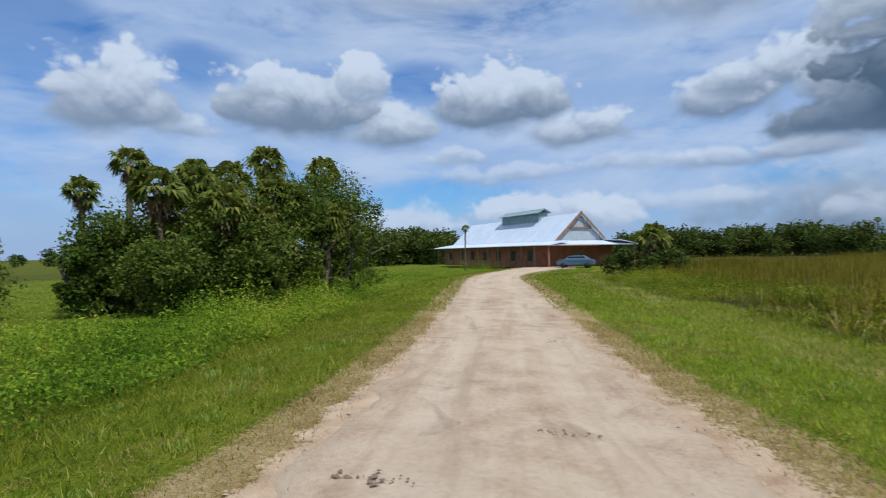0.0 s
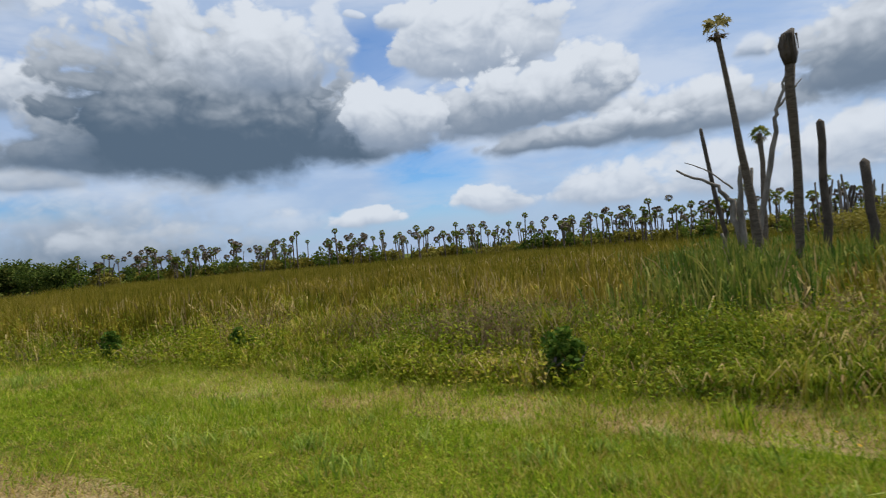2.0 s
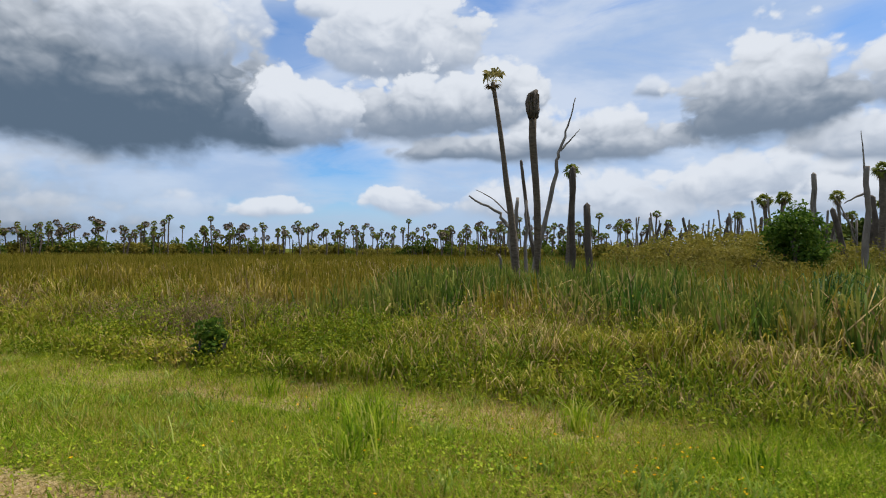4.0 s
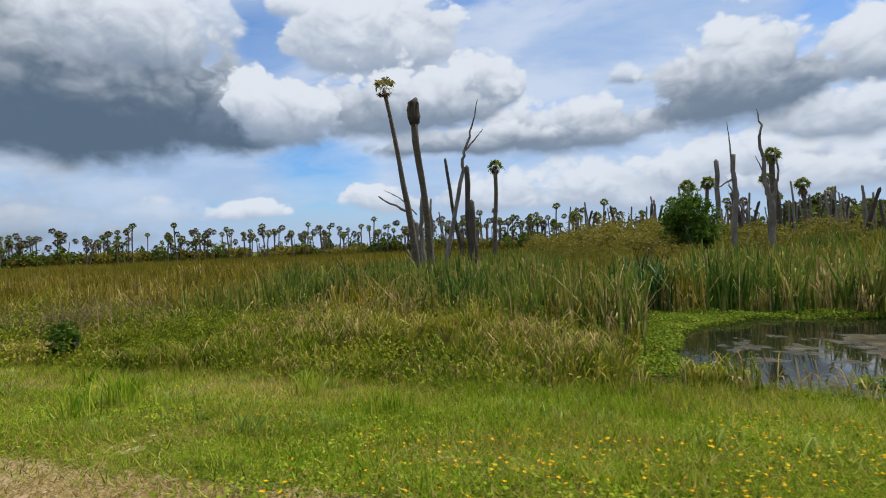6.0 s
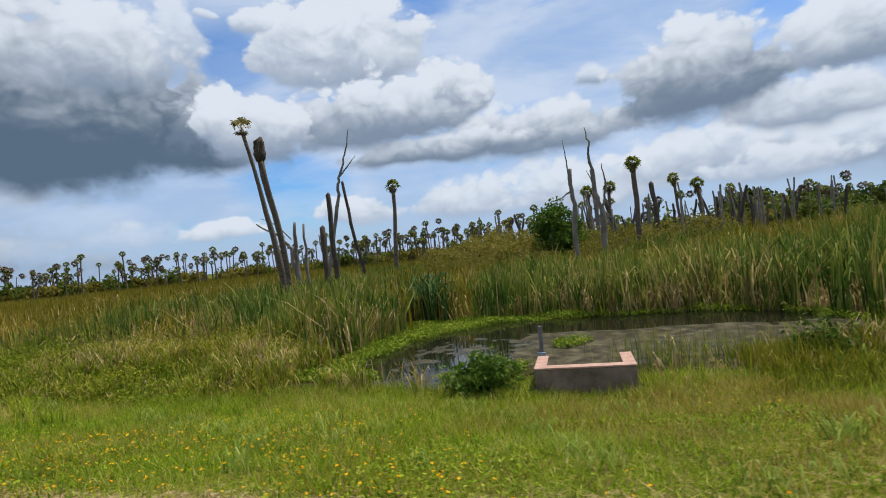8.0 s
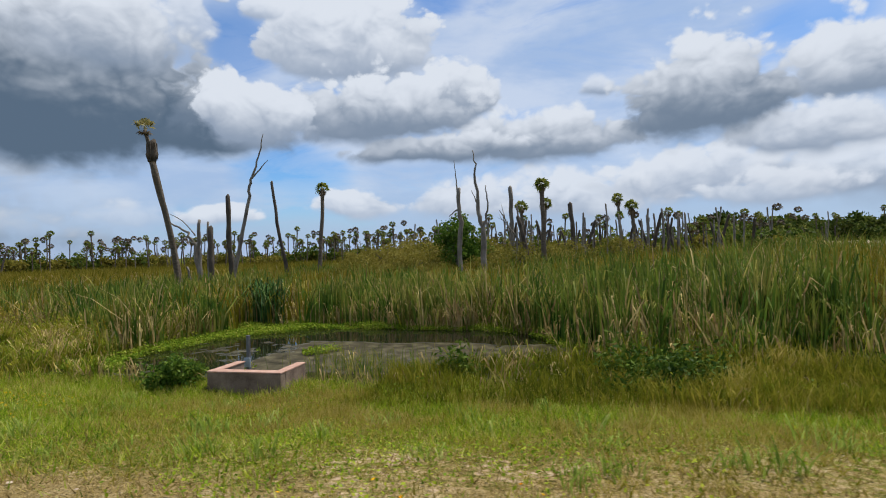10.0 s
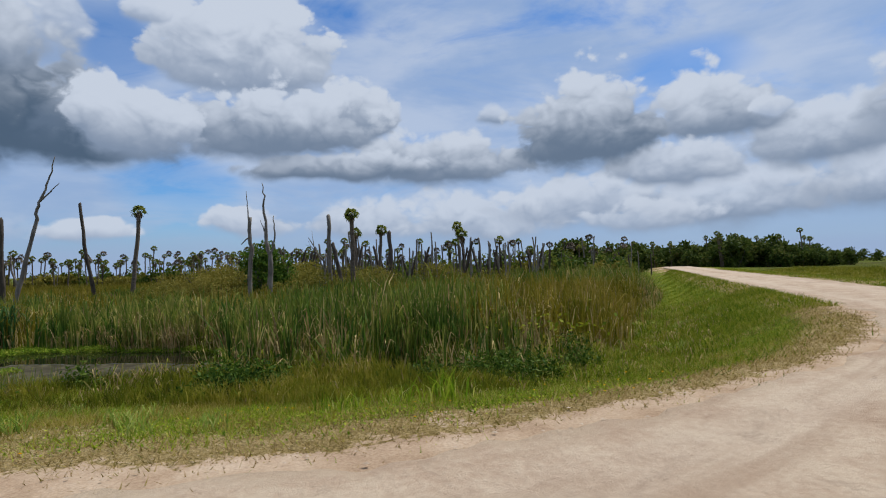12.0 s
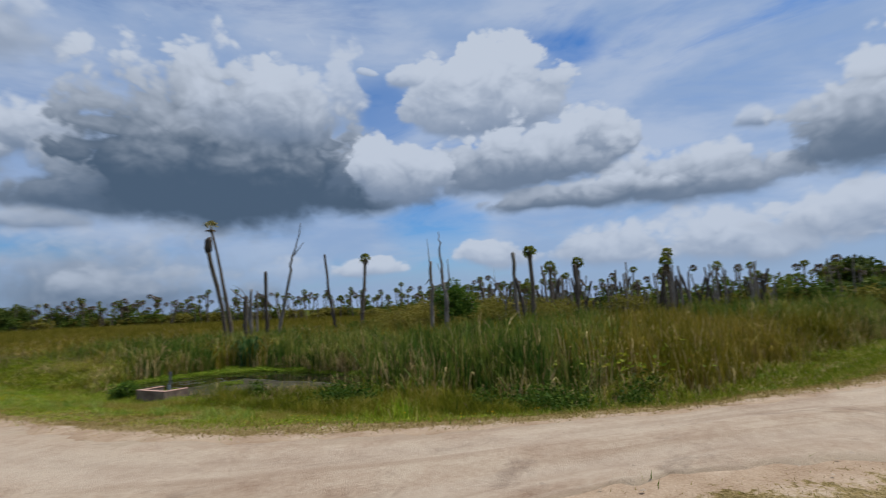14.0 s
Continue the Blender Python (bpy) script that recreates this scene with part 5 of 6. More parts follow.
def palm(seed, height, lean=(0, 0), radius=0.95, thick=0.17, skirt=0.6, leaves=26, label="", ragged=0.0, lo=-0.5, group="fan palms", taper=1.0, frond=None, twist=1.0):
    """A fan palm standing at the origin: trunk, crown and, under the crown, dead hanging fronds."""
    rng = np.random.RandomState(seed)
    root = thing("fan_palm", label or "slender fan palm with a round olive-green crown", "palm tree", group)
    P = trunk_path(rng, height, lean)
    R = thick * np.interp(np.linspace(0, 1, len(P)), [0, 0.08, 0.5, 0.9, 1], [1.35, 1.0, 0.9, 0.85, 1.05]) * np.linspace(1, taper, len(P))
    part("trunk", join_tubes("trunk", [(P, R, 9, 0.08, rng)], M_TRUNK), root)
    V, T = crown_arrays(rng, radius, leaves, 9, lo, 1.35, 0, ragged, twist)
    part("crown", raw("crown", V + P[-1], [T], frond or M_FROND), root)
    if skirt:
        V, T = crown_arrays(rng, radius * 0.8, 12, 6, -1.35, -0.75)
        part("dead_fronds", raw("dead_fronds", V * (1, 1, skirt * 1.4) + P[-1] - (0, 0, 0.05), [T], M_SKIRT), root, "brown hanging dead fronds")
    return root


def dead_trunk(seed, height, lean=(0, 0), thick=0.17, mat=None, label="bare dead palm trunk with a broken top", taper=0.75):
    rng = np.random.RandomState(seed)
    P = trunk_path(rng, height, lean, 0.10, 9)
    R = thick * np.interp(np.linspace(0, 1, 9), [0, 0.1, 1], [1.3, 1.0, taper])
    P = np.concatenate([P, [P[-1] + (thick * 0.4, 0, thick * 0.9)]])
    R = np.append(R, thick * 0.22)
    me = join_tubes("dead_palm", [(P, R, 9, 0.16, rng)], mat or M_CHAR)
    return tagged(new("dead_palm", me), label, "dead tree", "dead trunks")


def branch_tubes(rng, start, way, length, r, depth, out, spread=0.55, forks=2):
    n = 7
    P = [np.array(start, dtype=float)]
    d = np.array(way, dtype=float)
    d /= np.linalg.norm(d)
    for _ in range(n - 1):
        d = d + rng.normal(0, 0.10, 3) + (0, 0, 0.03)
        d /= np.linalg.norm(d)
        P.append(P[-1] + d * length / (n - 1))
    out.append((np.array(P), np.linspace(r, r * (0.45 if depth else 0.15), n), 6, 0.1, rng))
    if depth:
        for f in range(forks):
            k = rng.randint(3, n - 1)
            w = d + rng.normal(0, spread, 3) + (0, 0, 0.25)
            branch_tubes(rng, P[k], w, length * rng.uniform(0.4, 0.7), r * 0.5, depth - 1, out, spread, forks)


def bare_tree(seed, height, lean=(0, 0), r=0.09, depth=2, mat=None, label="leafless weathered grey dead tree", forks=2, spread=0.5):
    rng = np.random.RandomState(seed)
    tubes = []
    branch_tubes(rng, (0, 0, 0), (lean[0], lean[1], height), height * 0.62, r, depth, tubes, spread, forks)
    return tagged(new("bare_tree", join_tubes("bare_tree", tubes, mat or M_GREY)), label, "dead tree", "bare trees")


def broad_tree(seed, height, width, leaf=0.16, lumps=34, per=70, mat=None, label="rounded broadleaf tree with a dense dark crown", name="broadleaf_tree", category="tree", base=0.12, group="broadleaf trees"):
    rng = np.random.RandomState(seed)
    root = thing(name, label, category, group)
    tubes = []
    for i in range(3):
        a = i * 2.1 + rng.rand()
        branch_tubes(rng, (0.1 * math.cos(a), 0.1 * math.sin(a), -0.05), (0.35 * math.cos(a), 0.35 * math.sin(a), 1), height * 0.6, 0.05 * height ** 0.6, 0 if leaf > 0.15 else 1, tubes)
    part("trunk", join_tubes("trunk", tubes, M_BARK), root)
    C = clump_points(rng, (0, 0, height * (base + 0.32)), (width / 2, width / 2, height * (1 - base - 0.36)), lumps, per)
    low = clump_points(rng, (0, 0, height * base), (width * 0.46, width * 0.46, height * 0.3), lumps // 3, per)
    C = np.concatenate([C, low])
    C = C[C[:, 2] > 0.02]
    V, F = leaf_arrays(C, leaf, rng, 0.4, 0.55)
    part("crown", raw("crown", V, [F], mat or M_OAK), root)
    return root


def gz(x, y):
    return float(plan(np.array([float(x)]), np.array([float(y)]))[2][0])


def place(ob, x, y, z=None, turn=0.0, scale=1.0):
    ob.matrix_basis = Matrix.Translation((x, y, gz(x, y) - 0.05 if z is None else z)) @ Matrix.Rotation(turn, 4, "Z") @ Matrix.Scale(scale, 4)
    return ob


def put_copy(src, x, y, turn, scale, z=None):
    m = Matrix.Translation((x, y, gz(x, y) - 0.05 if z is None else z)) @ Matrix.Rotation(turn, 4, "Z")
    ob = copy_thing(src, m)
    ob.scale = (scale, scale, scale)
    return ob


# the group of dying palms and dead trunks in the reeds
B = MARSH_Z - 0.1
def limbs(name, limbs_list, mat, label, seed, category="dead tree", group="bare trees"):
    """A dead tree from a few limbs, each a crooked tapering bar through its turning points."""
    rng = np.random.RandomState(seed)
    tubes = []
    for pts, r0, r1 in limbs_list:
        pts = np.array(pts, dtype=float)
        t = np.linspace(0, len(pts) - 1, 4 * len(pts))
        P = np.stack([np.interp(t, np.arange(len(pts)), pts[:, c]) for c in range(3)], 1)
        P[1:-1] += rng.normal(0, 0.035, (len(P) - 2, 3)) * min(1.0, r0 * 9)
        tubes.append((P, np.linspace(r0, r1, len(P)), 8, 0.12, rng))
    return tagged(new(name, join_tubes(name, tubes, mat)), label, category, group)


place(palm(21, 8.4, (-1.25, 0.72), 0.62, 0.18, 0.25, 13, "tall leaning dying palm with a sparse ragged crown", 0.3, 0.5, "dying palms", 0.42, M_SALLOW, 0.35), 21.15, -3.15, B)


def headless_palm():
    rng = np.random.RandomState(22)
    root = thing("dead_palm", "tall headless dead palm with a dark shaggy top", "dead palm", "dying palms")
    P = trunk_path(rng, 6.7, (-1.6, -0.1), 0.08)
    part("trunk", join_tubes("trunk", [(P, 0.125 * np.interp(np.linspace(0, 1, len(P)), [0, 0.1, 0.5, 1], [0.85, 0.9, 1.0, 1.0]), 9, 0.07, rng)], M_TRUNK), root)
    t = P[-1]
    shag = [(np.array([t + (0, 0, -0.15), t + (0.02, 0.02, 0.15), t + (0, 0.03, 0.4), t + (0, -0.02, 0.65), t + (0.05, -0.1, 0.82)]), [0.14, 0.22, 0.2, 0.16, 0.06], 9, 0.25, rng)]
    for i in range(9):
        a = rng.uniform(0, 6.28)
        d = np.array([math.cos(a), math.sin(a), 0])
        shag.append((np.array([t + d * 0.06 + (0, 0, 0.6), t + d * 0.19 + (0, 0, 0.65), t + d * 0.21 + (0, 0, rng.uniform(-0.3, 0.3))]), [0.03, 0.03, 0.01], 5, 0.1, rng))
    part("dead_fronds", join_tubes("dead_fronds", shag, M_CHAR), root, "dark shaggy dead frond stubs")
    return root


place(headless_palm(), 20.05, -4.17, B)
place(dead_trunk(23, 5.35, (-0.1, -0.1), 0.125, M_CHAR, "dark upright dead trunk with a broken tip", 0.9), 22.4, -5.05, B)
place(dead_trunk(24, 3.7, (0.05, -0.05), 0.12, M_CHAR, "short thick blackened dead stump", 0.95), 20.0, -5.93, B)
place(dead_trunk(25, 7.45, (-0.25, 0.97), 0.13, M_CHAR, "slim leaning dark dead trunk", 0.7), 32.6, -1.5, B)
place(palm(26, 7.1, (0.6, -0.15), 0.55, 0.15, 0.7, 18, "lone slender palm with a small tufted crown", 0.1, -0.3, "dying palms"), 34.0, -3.1, B)
limbs("bare_tree", [([(25.05, -2.7, -0.85), (25.3, -3.3, 2.1), (25.5, -3.9, 5.0), (25.55, -4.05, 5.9), (25.7, -4.4, 7.1), (25.78, -4.7, 8.3)], 0.13, 0.02), ([(25.55, -4.05, 5.85), (25.7, -4.45, 6.3), (25.85, -4.9, 6.85)], 0.055, 0.015),
                    ([(25.2, -3.1, 1.2), (25.1, -2.8, 2.0), (25.1, -2.7, 2.9)], 0.06, 0.03)], M_GREY, "tall thin bare grey tree with forked twigs", 27)
limbs("snag", [([(23.05, -2.65, -0.85), (23.0, -2.6, 1.9), (23.0, -2.7, 3.5)], 0.15, 0.07), ([(23.1, -2.55, 0.6), (23.05, -2.3, 2.2), (23.0, -1.95, 2.8), (22.9, -0.55, 3.65)], 0.13, 0.035),
               ([(23.0, -2.4, 2.7), (23.0, -1.55, 3.55), (22.9, -0.85, 3.9)], 0.035, 0.012), ([(23.2, -3.0, -0.85), (23.2, -3.05, 3.4)], 0.10, 0.05), ([(23.0, -2.3, -0.85), (22.9, -1.9, 1.1)], 0.10, 0.05)],
      M_GREY, "pale grey dead snag with a long side branch", 37)
place(palm(28, 6.3, (-0.2, 0.1), 0.54, 0.17, 0.7, 24, "slender fan palm standing among dead trunks"), 34.6, -18.9, B)
place(palm(29, 5.9, (0.2, 0.2), 0.62, 0.16, 0.7, 24), 46.4, -15.8, B)
place(palm(30, 5.9, (0.1, 0.3), 0.68, 0.17, 1.2, 20, "fan palm with a drooping rusty skirt of dead fronds"), 52.9, -25.3, B)
place(palm(31, 6.3, (0.0, -0.3), 0.66, 0.16, 0.6, 24), 49.7, -17.1, B)
place(palm(32, 7.3, (0.3, 0.2), 0.7, 0.16, 0.9, 22), 60.4, -24.2, B)
place(dead_trunk(33, 6.5, (0.0, 0.1), 0.15, M_GREY, "tall straight grey dead trunk", 0.9), 36.9, -16.6, B)
limbs("bare_tree", [([(26.1, -15.7, -0.85), (26.1, -15.75, 2.7), (26.1, -15.75, 4.6)], 0.13, 0.09), ([(26.1, -15.7, 3.4), (26.1, -15.65, 4.9), (26.1, -15.55, 6.0)], 0.05, 0.012), ([(26.1, -15.75, 3.6), (26.4, -15.1, 3.2)], 0.05, 0.02)],
      M_GREY, "thin bare grey trunk with one upright twig", 34)
limbs("bare_tree", [([(25.7, -16.95, -0.85), (25.7, -17.05, 2.3), (25.72, -16.8, 3.4), (25.74, -16.7, 5.2), (25.74, -16.6, 6.35)], 0.16, 0.02), ([(25.7, -17.0, 2.4), (25.7, -17.3, 3.4), (25.75, -17.2, 4.6)], 0.07, 0.02),
                    ([(25.72, -16.8, 3.6), (25.7, -16.5, 4.4)], 0.035, 0.012)], M_GREY, "thin bare grey tree with upright twigs", 35)
place(bare_tree(36, 6.0, (0.1, -0.2), 0.11, 2, M_GREY, "forked bare grey tree with upward branches", 2, 0.4), 32.6, -17.6, B)
place(dead_trunk(38, 5.4, (0.1, 0.3), 0.17, M_CHAR, "dark leaning dead trunk", 0.9), 39.9, -20.5, B)
place(dead_trunk(39, 4.4, (0.1, 0.7), 0.15, M_CHAR, "dark leaning dead trunk", 0.9), 35.7, -17.9, B)
limbs("bare_tree", [([(61.0, -29.6, -0.85), (61.1, -29.3, 2.5), (61.2, -28.6, 4.0)], 0.2, 0.06), ([(61.0, -29.5, 1.6), (61.0, -30.3, 3.2), (61.0, -30.2, 4.2)], 0.12, 0.04)], M_GREY, "bleached white forked dead tree", 40)
limbs("bare_tree", [([(57.5, -33.4, -0.85), (57.5, -33.3, 1.4), (57.6, -33.7, 2.9)], 0.15, 0.05), ([(57.5, -33.3, 1.2), (57.5, -32.8, 2.4)], 0.09, 0.04)], M_GREY, "small bleached forked snag before the wood", 43)


def merged(name, pieces, mat, label, category):
    """Many placed meshes as one object, for what nobody could count."""
    V, F, off = [], {}, 0
    for me, m in pieces:
        co = np.empty(len(me.vertices) * 3, dtype=np.float32)
        me.vertices.foreach_get("co", co)
        m = np.array(m)
        V.append(co.reshape(-1, 3) @ m[:3, :3].T + m[:3, 3])
        for p in me.polygons:
            F.setdefault(len(p.vertices), []).append([v + off for v in p.vertices])
        off += len(me.vertices)
    return stuff(name, raw(name, np.concatenate(V), [np.array(f) for f in F.values()], mat, smooth=mat is M_TRUNK), label, category)


def build_far_palms():
    rng = np.random.RandomState(41)
    kinds = [palm(50 + i, h, (rng.uniform(-0.5, 0.5), rng.uniform(-0.5, 0.5)), r * 0.9, 0.115, sk, 18, lo=-0.35) for i, (h, r, sk) in
             enumerate([(6.2, 0.75, 0.6), (5.4, 0.85, 0.8), (7.0, 0.7, 0.5), (4.6, 0.8, 0.9), (6.0, 0.62, 0.7), (5.0, 0.72, 0.4)])]
    line = np.array([(46, 98), (62, 87), (78, 70), (90, 50), (93, 28), (86, 8), (76, -8), (66, -20), (62, -32), (74, -42), (95, -48)], dtype=float)
    seg = np.linalg.norm(np.diff(line, axis=0), axis=1)
    cum = np.concatenate([[0], np.cumsum(seg)])
    used, rest = set(), []
    for i in range(500):
        u = rng.uniform(0, cum[-1])
        x, y = np.interp(u, cum, line[:, 0]) + rng.normal(0, 5.0), np.interp(u, cum, line[:, 1]) + rng.normal(0, 4.0)
        if plan(np.array([x]), np.array([y]))[0][0] < 6:
            continue
        k = rng.randint(len(kinds))
        s = rng.uniform(0.78, 1.08)
        if y < 0:
            if rng.rand() < 0.5:
                continue
            s *= 0.85
        if i % 5 < 2 and k in used:
            rest.append((k, Matrix.Translation((x, y, B)) @ Matrix.Rotation(rng.uniform(0, 6.28), 4, "Z") @ Matrix.Scale(s, 4)))
        elif k in used:
            put_copy(kinds[k], x, y, rng.uniform(0, 6.28), s, B)
        else:
            used.add(k)
            place(kinds[k], x, y, B, 0, s)
    merged("distant_palm_trunks", [(kinds[k].children[0].data, m) for k, m in rest], M_TRUNK, "thin dark trunks of the palms farther off", "palm trees")
    merged("distant_palm_crowns", [(kinds[k].children[1].data, m) for k, m in rest], M_FROND, "olive-green heads of the palms farther off", "palm trees")
    # bare poles among them
    poles = [dead_trunk(70, 5.0, (0.3, 0.1), 0.11, M_GREY), dead_trunk(71, 4.2, (-0.4, 0.5), 0.12, M_CHAR), dead_trunk(72, 5.6, (0.2, -0.4), 0.09, M_GREY), dead_trunk(73, 4.4, (0.7, 0.9), 0.14, M_CHAR)]
    first = [True] * 4
    for i in range(225):
        if i < 125:
            x, y = rng.uniform(40, 72), rng.uniform(-33, -6)
        else:
            u = rng.uniform(0, cum[-1])
            x, y = np.interp(u, cum, line[:, 0]) + rng.normal(0, 5.0), np.interp(u, cum, line[:, 1]) + rng.normal(0, 4.0)
        k = rng.randint(4)
        if first[k]:
            first[k] = False
            place(poles[k], x, y, B, rng.uniform(0, 6.28))
        else:
            put_copy(poles[k], x, y, rng.uniform(0, 6.28), rng.uniform(0.6, 1.1), B)
    # low scrub under the palms
    scrub = [broad_tree(80, 4.2, 4.6, 0.27, 14, 20, M_OAK, "low dark green scrub bush under the palms", "scrub_bush", "bush", 0.05, "scrub under the palms"),
             broad_tree(81, 3.6, 4.2, 0.27, 14, 20, M_WILLOW, "low olive scrub bush under the palms", "scrub_bush", "bush", 0.05, "scrub under the palms")]
    first = [True, True]
    for i in range(330):
        u = cum[-1] * (i + rng.rand()) / 330
        x, y = np.interp(u, cum, line[:, 0]) + rng.normal(2, 4.0), np.interp(u, cum, line[:, 1]) + rng.normal(0, 3.0)
        if plan(np.array([x]), np.array([y]))[0][0] < 6:
            continue
        k = int(rng.rand() < 0.5)
        if first[k]:
            first[k] = False
            place(scrub[k], x, y, B)
        else:
            put_copy(scrub[k], x, y, rng.uniform(0, 6.28), rng.uniform(0.6, 1.15), B)
    return kinds


FAR_PALMS = build_far_palms()


def build_scrub_mound():
    rng = np.random.RandomState(91)
    place(broad_tree(92, 4.7, 3.1, 0.09, 46, 170, M_BUSH, "dense dark green bush among the dead trees", "dark_bush", "bush", 0.1, "bushes"), 31.0, -14.5, B)
    src = broad_tree(93, 3.3, 4.8, 0.075, 40, 110, M_WILLOW, "rounded olive-yellow willow shrub in the marsh", "willow_shrub", "bush", 0.05, "olive shrubs")
    spots = [(32, -9.5, 1.0), (34, -11.5, 1.1), (33.5, -7, 0.85), (29.5, -12.2, 0.8), (35, -14.5, 1.1), (31.5, -17.5, 0.85), (37, -9, 1.1), (29, -16.5, 0.7), (36, -20, 0.9), (39, -13, 1.15), (33, -21, 0.75), (27.5, -10.5, 0.6), (40, -18, 1.0), (42, -24, 1.0), (30, -7.8, 0.6), (28.6, -9, 0.55), (31.2, -11.2, 0.85), (33, -13.2, 0.9), (28.2, -13.6, 0.6)]
    for i, (x, y, s) in enumerate(spots):
        if i == 0:
            place(src, x, y, B, 0, s)
        else:
            put_copy(src, x, y, rng.uniform(0, 6.28), s, B)


build_scrub_mound()


def small_shrub(seed, x, y, h, w, label="small dense dark green shrub on the bank"):
    return place(broad_tree(seed, h, w, 0.045, 26, 60, M_BUSH, label, "small_shrub", "bush", 0.08, "small shrubs"), x, y)


small_shrub(101, 8.0, -0.95, 0.95, 0.62)
small_shrub(102, 8.2, 6.6, 0.8, 0.5)
small_shrub(103, 7.4, 10.6, 0.8, 0.5)
place(broad_tree(104, 0.66, 1.2, 0.042, 30, 60, M_BUSH, "leafy green bush beside the concrete box", "small_shrub", "bush", 0.05, "small shrubs"), 8.15, -15.35)


def build_hammock():
    """The clump of trees and palms on the other side of the track."""
    rng = np.random.RandomState(111)
    for i, (x, y, h, w) in enumerate([(-16.5, 24.5, 3.7, 5.0), (-19.2, 24.2, 3.8, 4.8), (-21.6, 22.6, 3.2, 3.8), (-15.2, 28.0, 4.3, 4.6), (-14.2, 31.0, 4.6, 4.2), (-18.0, 28.0, 4.6, 5.4), (-14.2, 34.0, 4.5, 3.6), (-20.5, 27.0, 4.3, 4.6), (-17.4, 22.0, 2.4, 4.0), (-14.9, 24.6, 2.6, 3.8), (-16.0, 32.0, 4.9, 4.6), (-21.4, 21.4, 2.3, 2.6)]):
        place(broad_tree(112 + i, h * 1.78, w * 1.08, 0.088, 46, 160, M_OAK, "dense dark evergreen tree in a rounded clump", group="clump beside the track"), x, y)
    for i, (az, r, zt, rad) in enumerate([(138.4, 30.5, 4.6, 0.85), (135.0, 31.0, 6.2, 1.0), (128.8, 32.0, 6.0, 0.95), (125.4, 32.5, 5.9, 1.1), (122.3, 33.0, 6.9, 1.15), (117.5, 35.0, 6.6, 1.2), (132, 27.4, 4.6, 1.25), (127, 27.0, 3.9, 1.2), (120, 30.0, 4.4, 1.2), (130, 27.2, 2.4, 1.0), (124, 27.8, 3.0, 1.1), (117, 30.2, 3.4, 1.1), (122.5, 29.2, 4.8, 1.05), (128.5, 29.4, 5.2, 1.1)]):
        x, y = -0.16 + r * math.cos(radians(az)), 2.3 + r * math.sin(radians(az))
        z = gz(x, y)
        place(palm(130 + i, zt - z, (rng.uniform(-0.4, 0.4), rng.uniform(-0.4, 0.4)), rad * 1.05, 0.17, 0.9, 34, "fan palm rising out of a tree clump", group="clump beside the track"), x, y)
    place(broad_tree(140, 3.6, 3.2, 0.08, 34, 110, M_OAK, "dark green bush beside the weeds", "roadside_bush", "bush", 0.05, "bushes"), -24.6, 18.6)


build_hammock()


def build_tree_lines():
    rng = np.random.RandomState(151)
    kinds = [broad_tree(152, 7.5, 9, 0.46, 34, 20, M_WOOD), broad_tree(153, 6.0, 8, 0.44, 32, 20, M_WOOD), broad_tree(154, 8.5, 8, 0.46, 34, 20, M_WOOD)]
    kinds += [broad_tree(155, 7.5, 9.5, 0.29, 44, 38, M_WOOD), broad_tree(156, 6.4, 8.5, 0.29, 40, 38, M_WOOD)]
    used = [False] * 5

    def one(x, y, s, dense=False):
        k = 3 + rng.randint(2) if dense else rng.randint(3)
        z = gz(x, y) - 0.1
        if used[k]:
            put_copy(kinds[k], x, y, rng.uniform(0, 6.28), s, z)
        else:
            used[k] = True
            place(kinds[k], x, y, z, 0, s)

    eye = (-0.16, 2.3)
    # behind the barn, on both sides of it, and away to the north-east
    for lo, hi, dist, n, s in ((104, 114, 120, 16, 1.25), (66, 86, 135, 26, 1.05), (114, 150, 260, 14, 1.0), (52, 68, 190, 12, 0.75), (86, 104, 170, 10, 0.9)):
        for i in range(n):
            a, r = radians(lo + (hi - lo) * (i + rng.rand()) / n), dist * rng.uniform(0.92, 1.12)
            one(eye[0] + r * math.cos(a), eye[1] + r * math.sin(a), s * rng.uniform(0.75, 1.15), dist < 140)
    # the wood beyond the end of the track
    for i in range(120):
        a, r = radians(rng.uniform(-31, -6)), rng.uniform(130, 165)
        x, y = -0.9 + r * math.cos(a), -30 + r * math.sin(a)
        d = plan(np.array([x]), np.array([y]))
        if min(d[0][0], d[1][0]) > 5:
            one(x, y, rng.uniform(0.8, 1.08) * np.interp(math.degrees(a), [-31, -24, -8], [0.5, 0.85, 1.0]))
    for i in range(34):
        a, r = radians(rng.uniform(-28, -9)), rng.uniform(134, 158)
        x, y = -0.9 + r * math.cos(a), -30 + r * math.sin(a)
        d = plan(np.array([x]), np.array([y]))
        if min(d[0][0], d[1][0]) > 5:
            put_copy(FAR_PALMS[rng.randint(6)], x, y, rng.uniform(0, 6.28), rng.uniform(1.05, 1.3))
    for i in range(30):
        a, r = radians(-30 - 0.9 * i), rng.uniform(270, 360)
        one(-0.9 + r * math.cos(a), -30 + r * math.sin(a), rng.uniform(0.55, 0.85))
    # shrubs and a stubby palm near the barn
    for x, y, s in ((5.2, 46, 0.28), (7.0, 47, 0.36), (3.6, 50, 0.3), (2.4, 52.5, 0.22)):
        one(x, y, s)
    place(palm(203, 2.9, (0.2, 0.1), 1.5, 0.26, 1.2, 34, "stubby fan palm with a full yellowish head beside the barn"), 5.2, 47.5)
    put_copy(FAR_PALMS[0], -15.5, 74, 1.0, 0.95)


build_tree_lines()


